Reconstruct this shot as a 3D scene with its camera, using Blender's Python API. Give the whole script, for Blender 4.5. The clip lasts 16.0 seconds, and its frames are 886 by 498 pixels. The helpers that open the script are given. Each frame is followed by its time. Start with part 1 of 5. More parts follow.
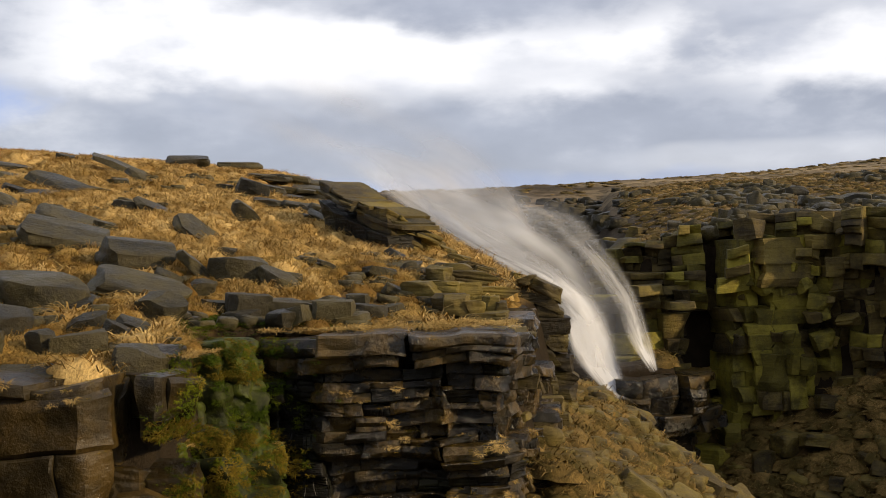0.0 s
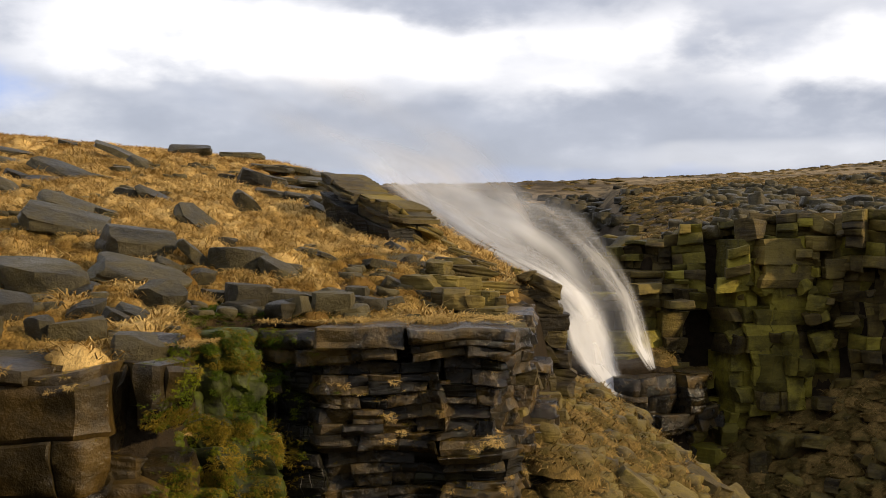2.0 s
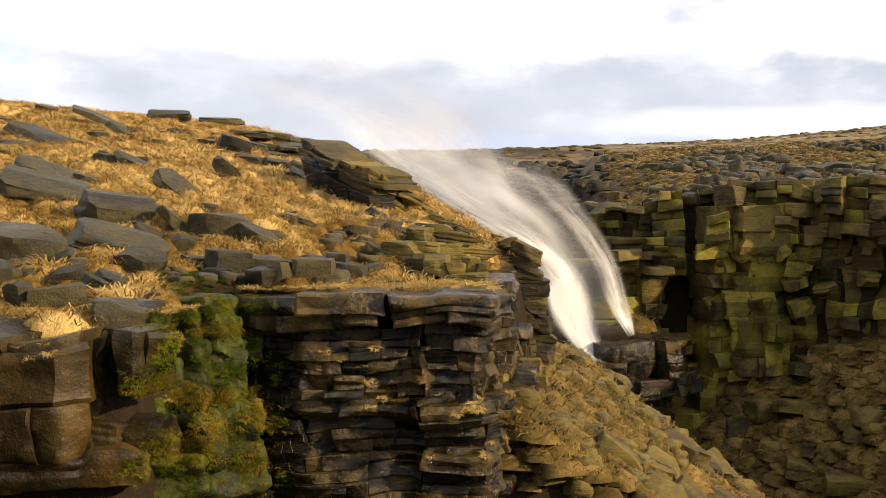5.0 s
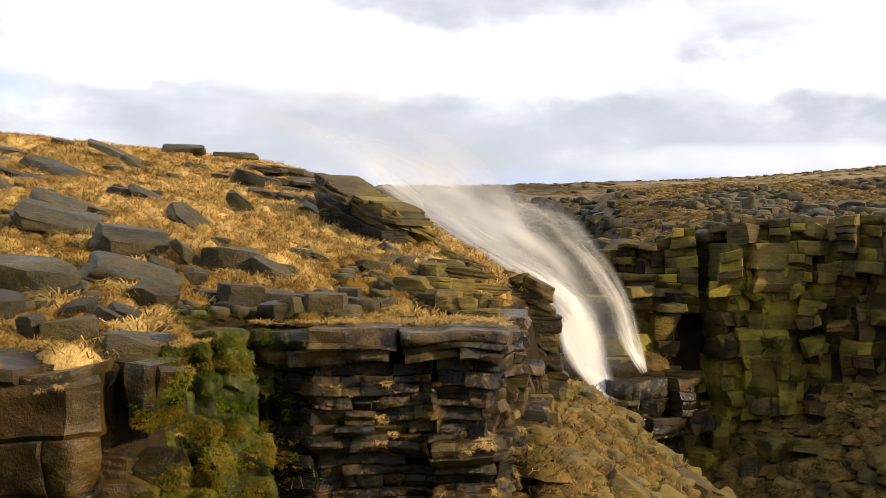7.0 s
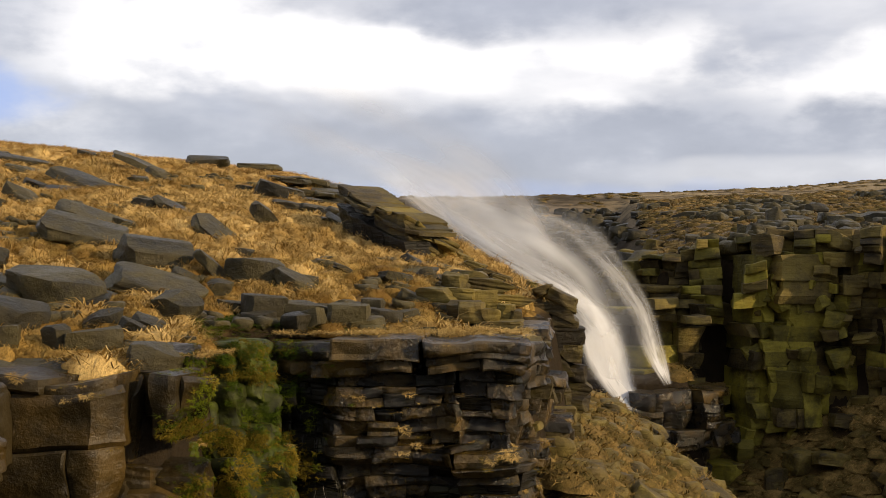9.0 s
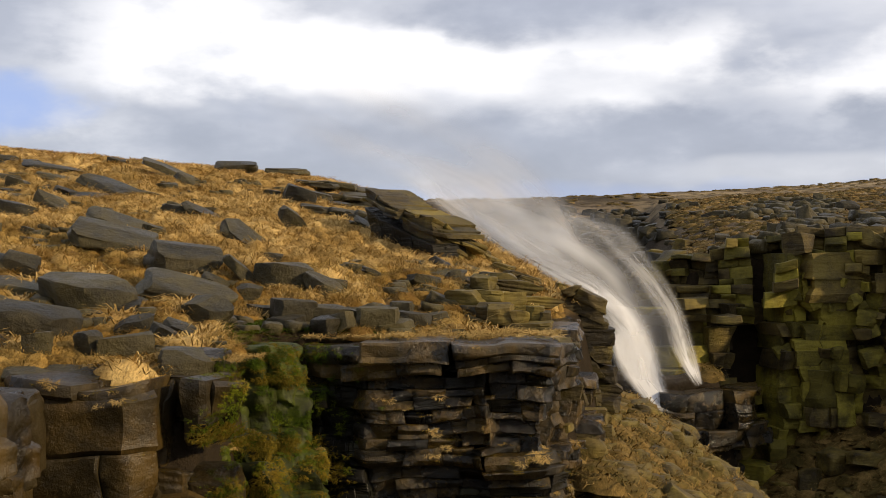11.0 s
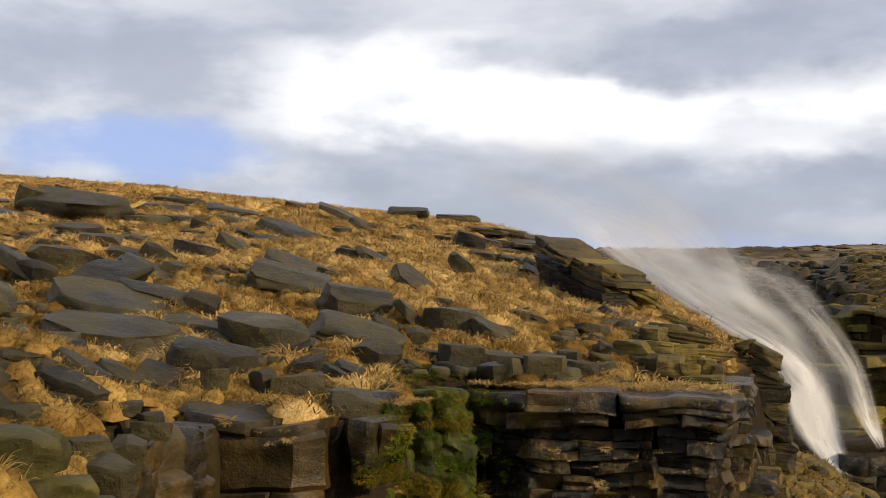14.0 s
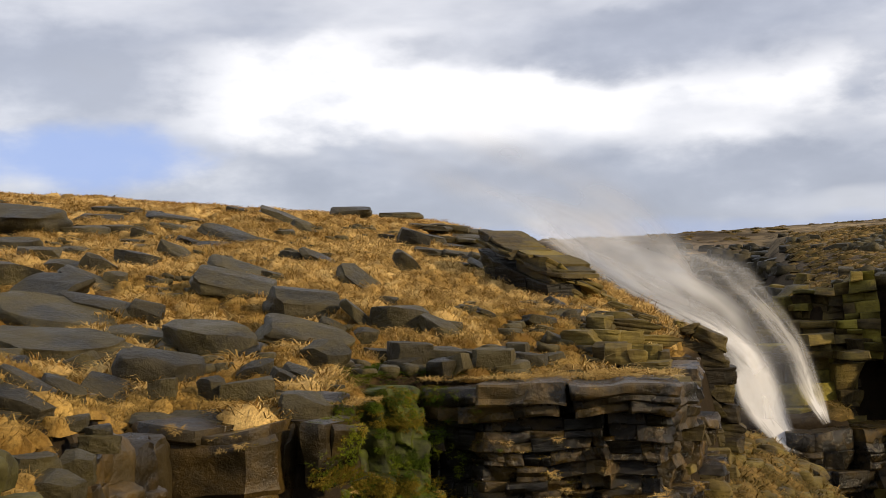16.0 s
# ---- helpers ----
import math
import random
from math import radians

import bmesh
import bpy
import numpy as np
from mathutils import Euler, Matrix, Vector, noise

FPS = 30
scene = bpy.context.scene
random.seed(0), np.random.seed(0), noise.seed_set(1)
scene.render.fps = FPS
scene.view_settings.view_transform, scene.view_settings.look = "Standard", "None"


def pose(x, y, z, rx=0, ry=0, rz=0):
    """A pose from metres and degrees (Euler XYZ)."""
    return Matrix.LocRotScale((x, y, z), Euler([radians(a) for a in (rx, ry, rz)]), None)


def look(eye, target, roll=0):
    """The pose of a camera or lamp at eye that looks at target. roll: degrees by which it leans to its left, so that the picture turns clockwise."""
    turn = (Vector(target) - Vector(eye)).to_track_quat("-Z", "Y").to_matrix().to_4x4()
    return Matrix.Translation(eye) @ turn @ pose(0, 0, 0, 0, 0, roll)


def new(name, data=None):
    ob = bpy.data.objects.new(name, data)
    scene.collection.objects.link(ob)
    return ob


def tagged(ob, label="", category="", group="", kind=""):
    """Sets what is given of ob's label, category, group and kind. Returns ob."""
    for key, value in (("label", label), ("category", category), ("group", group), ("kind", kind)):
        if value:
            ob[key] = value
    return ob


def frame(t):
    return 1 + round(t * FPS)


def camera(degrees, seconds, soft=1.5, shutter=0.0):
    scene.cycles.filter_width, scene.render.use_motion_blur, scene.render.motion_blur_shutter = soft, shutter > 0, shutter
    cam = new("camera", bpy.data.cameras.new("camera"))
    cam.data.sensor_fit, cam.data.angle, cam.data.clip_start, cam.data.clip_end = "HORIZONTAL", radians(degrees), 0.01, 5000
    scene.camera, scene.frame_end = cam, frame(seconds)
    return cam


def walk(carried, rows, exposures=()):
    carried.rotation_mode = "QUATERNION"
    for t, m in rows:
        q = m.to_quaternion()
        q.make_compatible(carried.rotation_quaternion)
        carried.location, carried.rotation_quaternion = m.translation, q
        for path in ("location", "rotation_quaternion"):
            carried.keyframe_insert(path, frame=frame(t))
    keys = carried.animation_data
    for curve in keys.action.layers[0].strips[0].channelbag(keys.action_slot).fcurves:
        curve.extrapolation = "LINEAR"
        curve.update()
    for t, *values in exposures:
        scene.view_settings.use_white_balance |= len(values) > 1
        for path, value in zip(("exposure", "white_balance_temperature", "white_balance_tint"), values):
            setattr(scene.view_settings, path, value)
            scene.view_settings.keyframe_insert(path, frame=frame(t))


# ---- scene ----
# One fixed stand on the plateau edge; the camera only turns.
EYE = 1.7
cam = camera(42.0, 16.0, soft=0.65)
TURNS = [
    (0.0, 90.2, 1.591, 0.316), (0.5, 89.222, 1.964, 0.486), (1.0, 89.602, 0.928, 1.441),
    (1.5, 90.182, 0.513, 1.068), (2.0, 89.911, 0.455, 0.34), (2.5, 89.948, 0.698, 0.927),
    (3.0, 89.472, 1.633, 1.142), (3.5, 88.175, 0.141, -0.331), (6.0, 88.459, 0.492, -0.783),
    (6.5, 89.532, 0.158, -0.707), (7.0, 90.0, 0.0, 0.0), (7.5, 90.141, -0.096, 1.383),
    (8.0, 90.728, -0.022, 0.944), (8.5, 90.619, -0.041, 0.85), (9.0, 90.548, -0.062, 1.137),
    (11.5, 90.733, 0.381, 2.911), (12.0, 90.759, -0.278, 3.341), (12.5, 90.488, -0.164, 4.632),
    (13.0, 91.172, -0.003, 9.479), (13.5, 94.113, -0.187, 13.031), (14.0, 93.001, -0.881, 10.86),
    (14.5, 92.583, -0.543, 9.865), (15.0, 92.508, 0.464, 9.012), (15.5, 90.773, 0.944, 8.328),
    (16.0, 92.836, 1.773, 8.229),
]
walk(cam, [(t, pose(0, 0, EYE, rx, ry, rz)) for t, rx, ry, rz in TURNS],
     exposures=[(0, -0.1, 6400, 10), (1.6, -0.05, 6450, 10), (2.5, 0.2, 6700, 10), (3.0, 0.4, 6800, 10), (3.5, 0.55, 6900, 10), (6.6, 0.6, 6900, 10),
                (7.0, 0.48, 6850, 10), (7.6, 0.1, 6700, 10), (8.5, 0.0, 6650, 10), (9.2, 0.0, 6650, 10), (11.5, -0.08, 6450, 10),
                (16, -0.08, 6450, 10)])

# ---- world, sun ----
SUN_AZ, SUN_EL = 109.0, 22.0          # degrees clockwise from +y, above the horizon
world = bpy.data.worlds.new("world")
scene.world = world
world.use_nodes = True
wn, wl = world.node_tree.nodes, world.node_tree.links
wn.clear()


def wmath(op, a, b=0.0, c=0.0):
    n = wn.new("ShaderNodeMath")
    n.operation = op
    for i, v in enumerate((a, b, c)):
        if isinstance(v, (int, float)):
            n.inputs[i].default_value = v
        else:
            wl.new(v, n.inputs[i])
    return n.outputs[0]


def wmix(fac, a, b):
    n = wn.new("ShaderNodeMix")
    n.data_type = "RGBA"
    for i, v in ((0, fac), (6, a), (7, b)):
        if isinstance(v, (int, float)):
            n.inputs[i].default_value = v
        elif isinstance(v, tuple):
            n.inputs[i].default_value = (*v, 1)
        else:
            wl.new(v, n.inputs[i])
    return n.outputs[2]


def wnoise(scale, sx, sy, detail, rough, shift):
    m = wn.new("ShaderNodeCombineXYZ")
    wl.new(wmath("MULTIPLY_ADD", az, sx, shift), m.inputs[0])
    wl.new(wmath("MULTIPLY", el, sy), m.inputs[1])
    n = wn.new("ShaderNodeTexNoise")
    n.inputs["Scale"].default_value, n.inputs["Detail"].default_value, n.inputs["Roughness"].default_value = scale, detail, rough
    wl.new(m.outputs[0], n.inputs["Vector"])
    return n.outputs["Fac"]


ray = wn.new("ShaderNodeTexCoord")
sep = wn.new("ShaderNodeSeparateXYZ")
wl.new(ray.outputs["Generated"], sep.inputs[0])
az = wmath("MULTIPLY", wmath("ARCTAN2", sep.outputs[0], sep.outputs[1]), 57.3)
el = wmath("MULTIPLY", wmath("ARCSINE", sep.outputs[2]), 57.3)


def cloud(a, e, wide, high, rag):
    """A soft-edged cloud at azimuth a and elevation e, in degrees; 0 to 1."""
    p = wmath("DIVIDE", wmath("SUBTRACT", az, a), wide)
    q = wmath("DIVIDE", wmath("SUBTRACT", el, e), high)
    r = wmath("ADD", wmath("MULTIPLY", p, p), wmath("MULTIPLY", q, q))
    r = wmath("ADD", r, wmath("MULTIPLY", wmath("SUBTRACT", rag, 0.5), 4.0))
    n = wn.new("ShaderNodeMapRange")
    n.interpolation_type = "SMOOTHSTEP"
    wl.new(r, n.inputs[0])
    n.inputs[1].default_value, n.inputs[2].default_value, n.inputs[3].default_value, n.inputs[4].default_value = 0.1, 1.7, 1.0, 0.0
    return n.outputs[0]


sky = wn.new("ShaderNodeTexSky")
sky.sky_type, sky.sun_disc = "NISHITA", False
sky.sun_elevation, sky.sun_rotation = radians(SUN_EL), radians(SUN_AZ)
clear = wn.new("ShaderNodeVectorMath")
clear.operation = "SCALE"
wl.new(sky.outputs[0], clear.inputs[0])
clear.inputs[3].default_value = 0.1

rag = wnoise(0.25, 0.7, 1.4, 6, 0.52, 3.0)
rag_fine = wnoise(0.5, 0.5, 1.6, 6, 0.6, 11.0)
low = wnoise(0.09, 0.7, 2.0, 5, 0.5, 21.0)
white = wmix(rag_fine, (1.08, 1.06, 1.08), (1.35, 1.32, 1.32))
grey = wmix(rag, (0.33, 0.355, 0.44), (0.64, 0.67, 0.78))
blue = (0.42, 0.54, 0.90)
cover = wmix(wmath("MULTIPLY", wmath("SUBTRACT", low, 0.35), 2.2), grey, white)
tint = cover
for a, e, wide, high, strength, colour in (
        (-8, 10.6, 17, 2.6, 1.0, white),
        (22, 8.0, 9, 2.4, 0.9, white),
        (5, 5.2, 26, 2.4, 1.0, grey),
        (-20, 4.6, 14, 2.0, 0.85, grey),
        (3, 12.3, 6.5, 1.7, 0.9, grey),
        (12, 14.5, 10, 2.0, 0.8, grey),
        (-28, 11.0, 8, 3.2, 0.9, grey),
        (-26, 7.6, 6, 1.6, 0.95, blue),
        (-1, 12.6, 9, 1.3, 0.7, grey),
        (16, 4.3, 9, 0.7, 0.25, white),
        (0, 2.9, 22, 0.9, 0.35, blue)):
    tint = wmix(wmath("MULTIPLY", cloud(a, e, wide, high, rag), strength), tint, colour)
seen = wmix(0.12, tint, clear.outputs[0])
bg_out = wn.new("ShaderNodeOutputWorld")
bg = wn.new("ShaderNodeBackground")
bg.inputs[1].default_value = 1.06
wl.new(seen, bg.inputs[0])
wl.new(bg.outputs[0], bg_out.inputs[0])

sun_data = bpy.data.lights.new("sun", "SUN")
sun_data.energy, sun_data.angle, sun_data.color = 4.6, radians(1.2), (1.0, 0.78, 0.48)
sun = new("sun", sun_data)
sun.matrix_world = look((60 * math.sin(radians(SUN_AZ)), 60 * math.cos(radians(SUN_AZ)), 60 * math.tan(radians(SUN_EL))), (0, 0, 0))

# ---- materials ----
def material(name, rough=0.8):
    m = bpy.data.materials.new(name)
    m.use_nodes = True
    b = m.node_tree.nodes["Principled BSDF"]
    b.inputs["Roughness"].default_value = rough
    b.inputs["Specular IOR Level"].default_value = 0.22
    return m, m.node_tree.nodes, m.node_tree.links, b


class Nodes:
    """Short calls for wiring one material."""

    def __init__(self, name, rough=0.8):
        self.m, self.n, self.l, self.b = material(name, rough)
        self.geo = self.n.new("ShaderNodeNewGeometry")
        self.info = self.n.new("ShaderNodeObjectInfo")
        self.pos, self.nor = self.geo.outputs["Position"], self.geo.outputs["Normal"]

    def put(self, value, socket):
        if isinstance(value, (int, float)):
            socket.default_value = value
        elif isinstance(value, tuple):
            socket.default_value = (*value, 1) if len(value) == 3 and socket.type == "RGBA" else value
        else:
            self.l.new(value, socket)

    def noise(self, scale, detail=5, rough=0.6, stretch=(1, 1, 1), vec=None):
        mp = self.n.new("ShaderNodeMapping")
        mp.inputs["Scale"].default_value = stretch
        self.l.new(vec or self.pos, mp.inputs[0])
        t = self.n.new("ShaderNodeTexNoise")
        t.inputs["Scale"].default_value, t.inputs["Detail"].default_value, t.inputs["Roughness"].default_value = scale, detail, rough
        self.l.new(mp.outputs[0], t.inputs[0])
        return t.outputs["Fac"]

    def math(self, op, a, b=0.0):
        t = self.n.new("ShaderNodeMath")
        t.operation = op
        self.put(a, t.inputs[0]), self.put(b, t.inputs[1])
        return t.outputs[0]

    def span(self, v, lo, hi, to_lo=0.0, to_hi=1.0):
        t = self.n.new("ShaderNodeMapRange")
        t.interpolation_type = "SMOOTHSTEP"
        self.put(v, t.inputs[0])
        for i, k in enumerate((lo, hi, to_lo, to_hi)):
            t.inputs[i + 1].default_value = k
        return t.outputs[0]

    def mix(self, fac, a, b):
        t = self.n.new("ShaderNodeMix")
        t.data_type = "RGBA"
        self.put(fac, t.inputs[0]), self.put(a, t.inputs[6]), self.put(b, t.inputs[7])
        return t.outputs[2]

    def axis(self, v, i):
        t = self.n.new("ShaderNodeSeparateXYZ")
        self.l.new(v, t.inputs[0])
        return t.outputs[i]

    def off(self, d):
        t = self.n.new("ShaderNodeVectorMath")
        t.operation = "ADD"
        self.l.new(self.pos, t.inputs[0])
        t.inputs[1].default_value = (d, d, d)
        return t.outputs[0]

    def bump(self, height, distance, strength=1.0):
        t = self.n.new("ShaderNodeBump")
        t.inputs["Strength"].default_value, t.inputs["Distance"].default_value = strength, distance
        self.l.new(height, t.inputs["Height"])
        self.l.new(t.outputs[0], self.b.inputs["Normal"])

    def colour(self, c):
        self.put(c, self.b.inputs["Base Color"])


def rock_material(name, dark, mid, lichen, lichen_amount, rough_lo, rough_hi, scale=1.0, bedding=0.7, layer=(0.35, 0.35, 4.5), patch=1.3, cracks=0.0, grain=0.35, wet=0.22, beds=0.28, joint=0.5):
    k = Nodes(name)
    broad = k.noise(0.7 * scale, 6, 0.65)
    fine = k.noise(7 * scale, 8, 0.7)
    strata = k.noise(1.6 * scale, 6, 0.6, layer)
    c = k.mix(k.span(broad, 0.35, 0.68), dark, mid)
    c = k.mix(k.math("MULTIPLY", k.span(strata, 0.48, 0.72), beds), c, tuple(v * 0.35 for v in dark))
    spots = k.math("MULTIPLY", k.span(k.math("ADD", k.noise(patch, 8, 0.7), k.math("MULTIPLY", k.info.outputs["Random"], 0.14)), 0.48, 0.74), lichen_amount)
    c = k.mix(spots, c, lichen)
    c = k.mix(k.math("MULTIPLY", k.span(fine, 0.5, 0.75), 0.35), c, tuple(min(1, v * 1.9) for v in mid))
    tone = k.math("ADD", k.math("MULTIPLY", k.info.outputs["Random"], 0.5), 0.72)
    hsv = k.n.new("ShaderNodeHueSaturation")
    k.put(tone, hsv.inputs["Value"]), k.put(c, hsv.inputs["Color"])
    col = hsv.outputs[0]
    if cracks:
        # joints: thin lines, roughly level and roughly upright, that break off here and there
        level = k.math("ABSOLUTE", k.math("SUBTRACT", k.noise(cracks, 3, 0.45, (0.22, 0.22, 2.2)), 0.5))
        upright = k.math("ABSOLUTE", k.math("SUBTRACT", k.noise(cracks, 3, 0.45, (1.5, 1.5, 0.16)), 0.5))
        gate = k.span(k.noise(cracks * 1.3, 3, 0.5), 0.46, 0.62, 0.0, 0.03)
        line = k.span(k.math("ADD", k.math("MINIMUM", level, upright), gate), 0.004, 0.022)
        col = k.mix(k.math("MULTIPLY", k.math("SUBTRACT", 1.0, line), joint), col, tuple(v * 0.3 for v in dark))
    k.colour(col)
    k.put(k.span(broad, 0.35, 0.7, rough_lo, rough_hi), k.b.inputs["Roughness"])
    h = k.math("ADD", k.math("MULTIPLY", strata, bedding), k.math("ADD", k.math("MULTIPLY", fine, grain), broad))
    if cracks:
        h = k.math("ADD", h, k.math("MULTIPLY", line, 1.6 * joint))
    k.bump(h, 0.12 / scale, 0.9)
    k.b.inputs["Specular IOR Level"].default_value = wet
    return k.m


ROCK = rock_material("gritstone", (0.0106, 0.00915, 0.0048), (0.0581, 0.0476, 0.024), (0.0792, 0.0627, 0.0192), 0.55, 0.40, 0.70, 1.0, 0.35, (0.7, 0.7, 2.0), 0.8, 0.0, 0.8, 0.22)
ROCK_WET = rock_material("wet_gritstone", (0.0035, 0.00285, 0.00136), (0.024, 0.0171, 0.00546), (0.105, 0.0627, 0.00887), 0.65, 0.2, 0.50, bedding=0.5, layer=(1.0, 1.0, 2.2), patch=1.4, grain=0.7, wet=0.42, beds=0.35)
# near-black rock that paints in the shade of the crag and the recess
ROCK_SHADED = rock_material("shaded_black_rock", (0.003, 0.00285, 0.00171), (0.012, 0.0095, 0.00546), (0.03, 0.0285, 0.00546), 0.4, 0.3, 0.6, cracks=1.6)
ROCK_SMOOTH = rock_material("smooth_wet_gritstone", (0.007, 0.005, 0.0022), (0.036, 0.025, 0.0075), (0.090, 0.054, 0.012), 0.6, 0.22, 0.55, 1.0, 0.35, (0.8, 0.8, 1.4), 1.1, 0.0, 0.3, 0.30, 0.4)
ROCK_FAR = rock_material("weathered_gritstone", (0.0179, 0.0125, 0.00501), (0.106, 0.0773, 0.0258), (0.179, 0.135, 0.0258), 0.65, 0.55, 0.85, 0.6, 0.8, (0.5, 0.5, 3.2), 0.5, 0.0, beds=0.55)
ROCK_LICHEN = rock_material("lichened_gritstone", (0.0402, 0.0328, 0.00557), (0.145, 0.12, 0.0195), (0.257, 0.215, 0.0251), 0.75, 0.6, 0.9, 0.6, 0.8, (0.5, 0.5, 3.2), 0.5, 0.0, beds=0.5)
MOSS_ROCK = rock_material("mossy_rock", (0.006, 0.006, 0.00124), (0.030, 0.036, 0.004), (0.05, 0.062, 0.00372), 0.85, 0.4, 0.8, 1.5, 0.1, (1, 1, 1), 2.2)
ROCK_PALE = rock_material("pale_gritstone", (0.03, 0.0263, 0.00817), (0.075, 0.0655, 0.023), (0.0825, 0.0748, 0.0179), 0.6, 0.6, 0.85, 1.4, 0.1, (1, 1, 1), 2.0)


def grass_material(name, straw, tan, dark, random_amount=1.0):
    k = Nodes(name, 0.9)
    k.b.inputs["Specular IOR Level"].default_value = 0.1
    patch = k.noise(0.55, 6, 0.65)
    c = k.mix(k.span(patch, 0.40, 0.62), tan, straw)
    c = k.mix(k.math("MULTIPLY", k.span(k.noise(0.9, 5, 0.65, (1, 1, 1), k.off(31.0)), 0.52, 0.66), 0.6), c, dark)
    c = k.mix(k.math("MULTIPLY", k.span(k.geo.outputs["Random Per Island"], 0.45, 1.0), 0.55 * random_amount), c, dark)
    c = k.mix(k.math("MULTIPLY", k.span(k.noise(1.7, 4, 0.6), 0.5, 0.75), 0.35), c, tuple(v * 0.6 for v in tan))
    fibre = k.noise(26, 5, 0.7, (1.0, 0.35, 0.6))
    c = k.mix(k.span(fibre, 0.42, 0.66, 0.0, 0.6), c, tuple(v * 0.45 for v in tan))
    k.colour(c)
    k.bump(fibre, 0.05, 0.8)
    return k.m


STRAW = grass_material("straw_grass", (0.734, 0.517, 0.218), (0.53, 0.338, 0.118), (0.337, 0.197, 0.0588), 0.8)
THATCH = grass_material("thatch", (0.628, 0.424, 0.153), (0.31, 0.192, 0.0571), (0.153, 0.0878, 0.0221))
GOLD = grass_material("golden_grass", (0.74, 0.517, 0.194), (0.375, 0.241, 0.0706), (0.184, 0.109, 0.0252), 0.9)
RUSSET = grass_material("russet_grass", (0.527, 0.356, 0.106), (0.229, 0.139, 0.0282), (0.0998, 0.0564, 0.0107))
RUSSET_THATCH = grass_material("russet_thatch", (0.449, 0.289, 0.0832), (0.196, 0.109, 0.0229), (0.084, 0.0437, 0.00945))
TALUS_GRASS = grass_material("slope_grass", (0.36, 0.23, 0.075), (0.14, 0.092, 0.022), (0.055, 0.055, 0.010))
TALUS_THATCH = grass_material("slope_thatch", (0.24, 0.155, 0.05), (0.085, 0.058, 0.016), (0.04, 0.038, 0.009))
MOOR_GRASS = grass_material("moor_grass", (0.49, 0.34, 0.176), (0.233, 0.149, 0.0601), (0.0979, 0.0638, 0.024))
MOSS = grass_material("moss", (0.169, 0.175, 0.0088), (0.0567, 0.085, 0.0044), (0.0135, 0.025, 0.0022))
OCHRE_MOSS = grass_material("ochre_moss", (0.25, 0.168, 0.0182), (0.125, 0.09, 0.00743), (0.0438, 0.042, 0.00413))


def ground_material():
    k = Nodes("moorland", 0.95)
    k.b.inputs["Specular IOR Level"].default_value = 0.1
    broad, fine = k.noise(0.12, 6, 0.6), k.noise(2.2, 7, 0.7)
    c = k.mix(k.span(broad, 0.35, 0.65), (0.085, 0.052, 0.017), (0.17, 0.11, 0.042))
    c = k.mix(k.span(fine, 0.40, 0.70, 0.0, 0.6), c, (0.045, 0.027, 0.010))
    px, py = k.axis(k.pos, 0), k.axis(k.pos, 1)
    # heather, peat and pale grass on the moor across the stream
    moor = k.mix(k.span(k.noise(0.07, 8, 0.7, (1, 0.6, 1)), 0.42, 0.60), (0.045, 0.034, 0.020), (0.17, 0.13, 0.085))
    bleached = k.math("MULTIPLY", k.math("MULTIPLY", k.span(py, 88, 118), k.span(px, 8, 26)), k.span(k.noise(0.11, 7, 0.7, (0.5, 1.4, 1)), 0.36, 0.56))
    moor = k.mix(bleached, moor, (0.30, 0.225, 0.125))
    c = k.mix(k.span(py, 66, 74), c, k.mix(k.span(k.noise(0.45, 6, 0.7), 0.46, 0.66), moor, (0.050, 0.036, 0.020)))
    # gorge ground and stream bed painted darker as z falls from -1.5 to -3.5
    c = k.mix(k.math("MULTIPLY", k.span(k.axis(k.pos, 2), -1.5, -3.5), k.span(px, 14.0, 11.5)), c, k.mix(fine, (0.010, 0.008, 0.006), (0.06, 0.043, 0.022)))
    steep = k.span(k.math("ADD", k.axis(k.nor, 2), k.math("MULTIPLY", fine, 0.12)), 0.88, 0.70)
    earth = k.mix(fine, (0.010, 0.008, 0.006), (0.042, 0.029, 0.015))
    c = k.mix(steep, c, earth)
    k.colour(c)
    k.bump(k.math("ADD", fine, k.math("MULTIPLY", k.noise(7, 5, 0.7), 0.4)), 0.25, 0.8)
    return k.m


GROUND = ground_material()

# ---- shape of the land ----
LEFT_RIM = [(30, -40), (6, -6), (3, 2.5), (-2, 3.5), (-5.6, 7.5), (-6.3, 11), (-7.5, 15), (-8.3, 19.2), (-5.0, 20.2),
            (-4.5, 22.5), (-4.2, 25.3), (1.3, 25.8), (2.2, 28), (3.0, 33), (4.5, 39), (4.2, 42), (2.6, 47), (0.5, 53),
            (-0.9, 58), (-3.5, 65), (-8, 72), (-16, 84), (-30, 110), (-60, 160), (-900, 900), (-900, -900), (30, -900)]
RIGHT_RIM = [(9.2, 63), (11.0, 66.5), (14.5, 67), (17, 65), (20, 64), (25, 61), (33, 51), (42, 36), (60, 10), (90, -60),
             (900, -900), (1200, 900), (60, 900), (24, 160), (16, 110), (12, 80)]


def smooth(a, b, v):
    k = np.clip((v - a) / (b - a), 0, 1)
    return k * k * (3 - 2 * k)


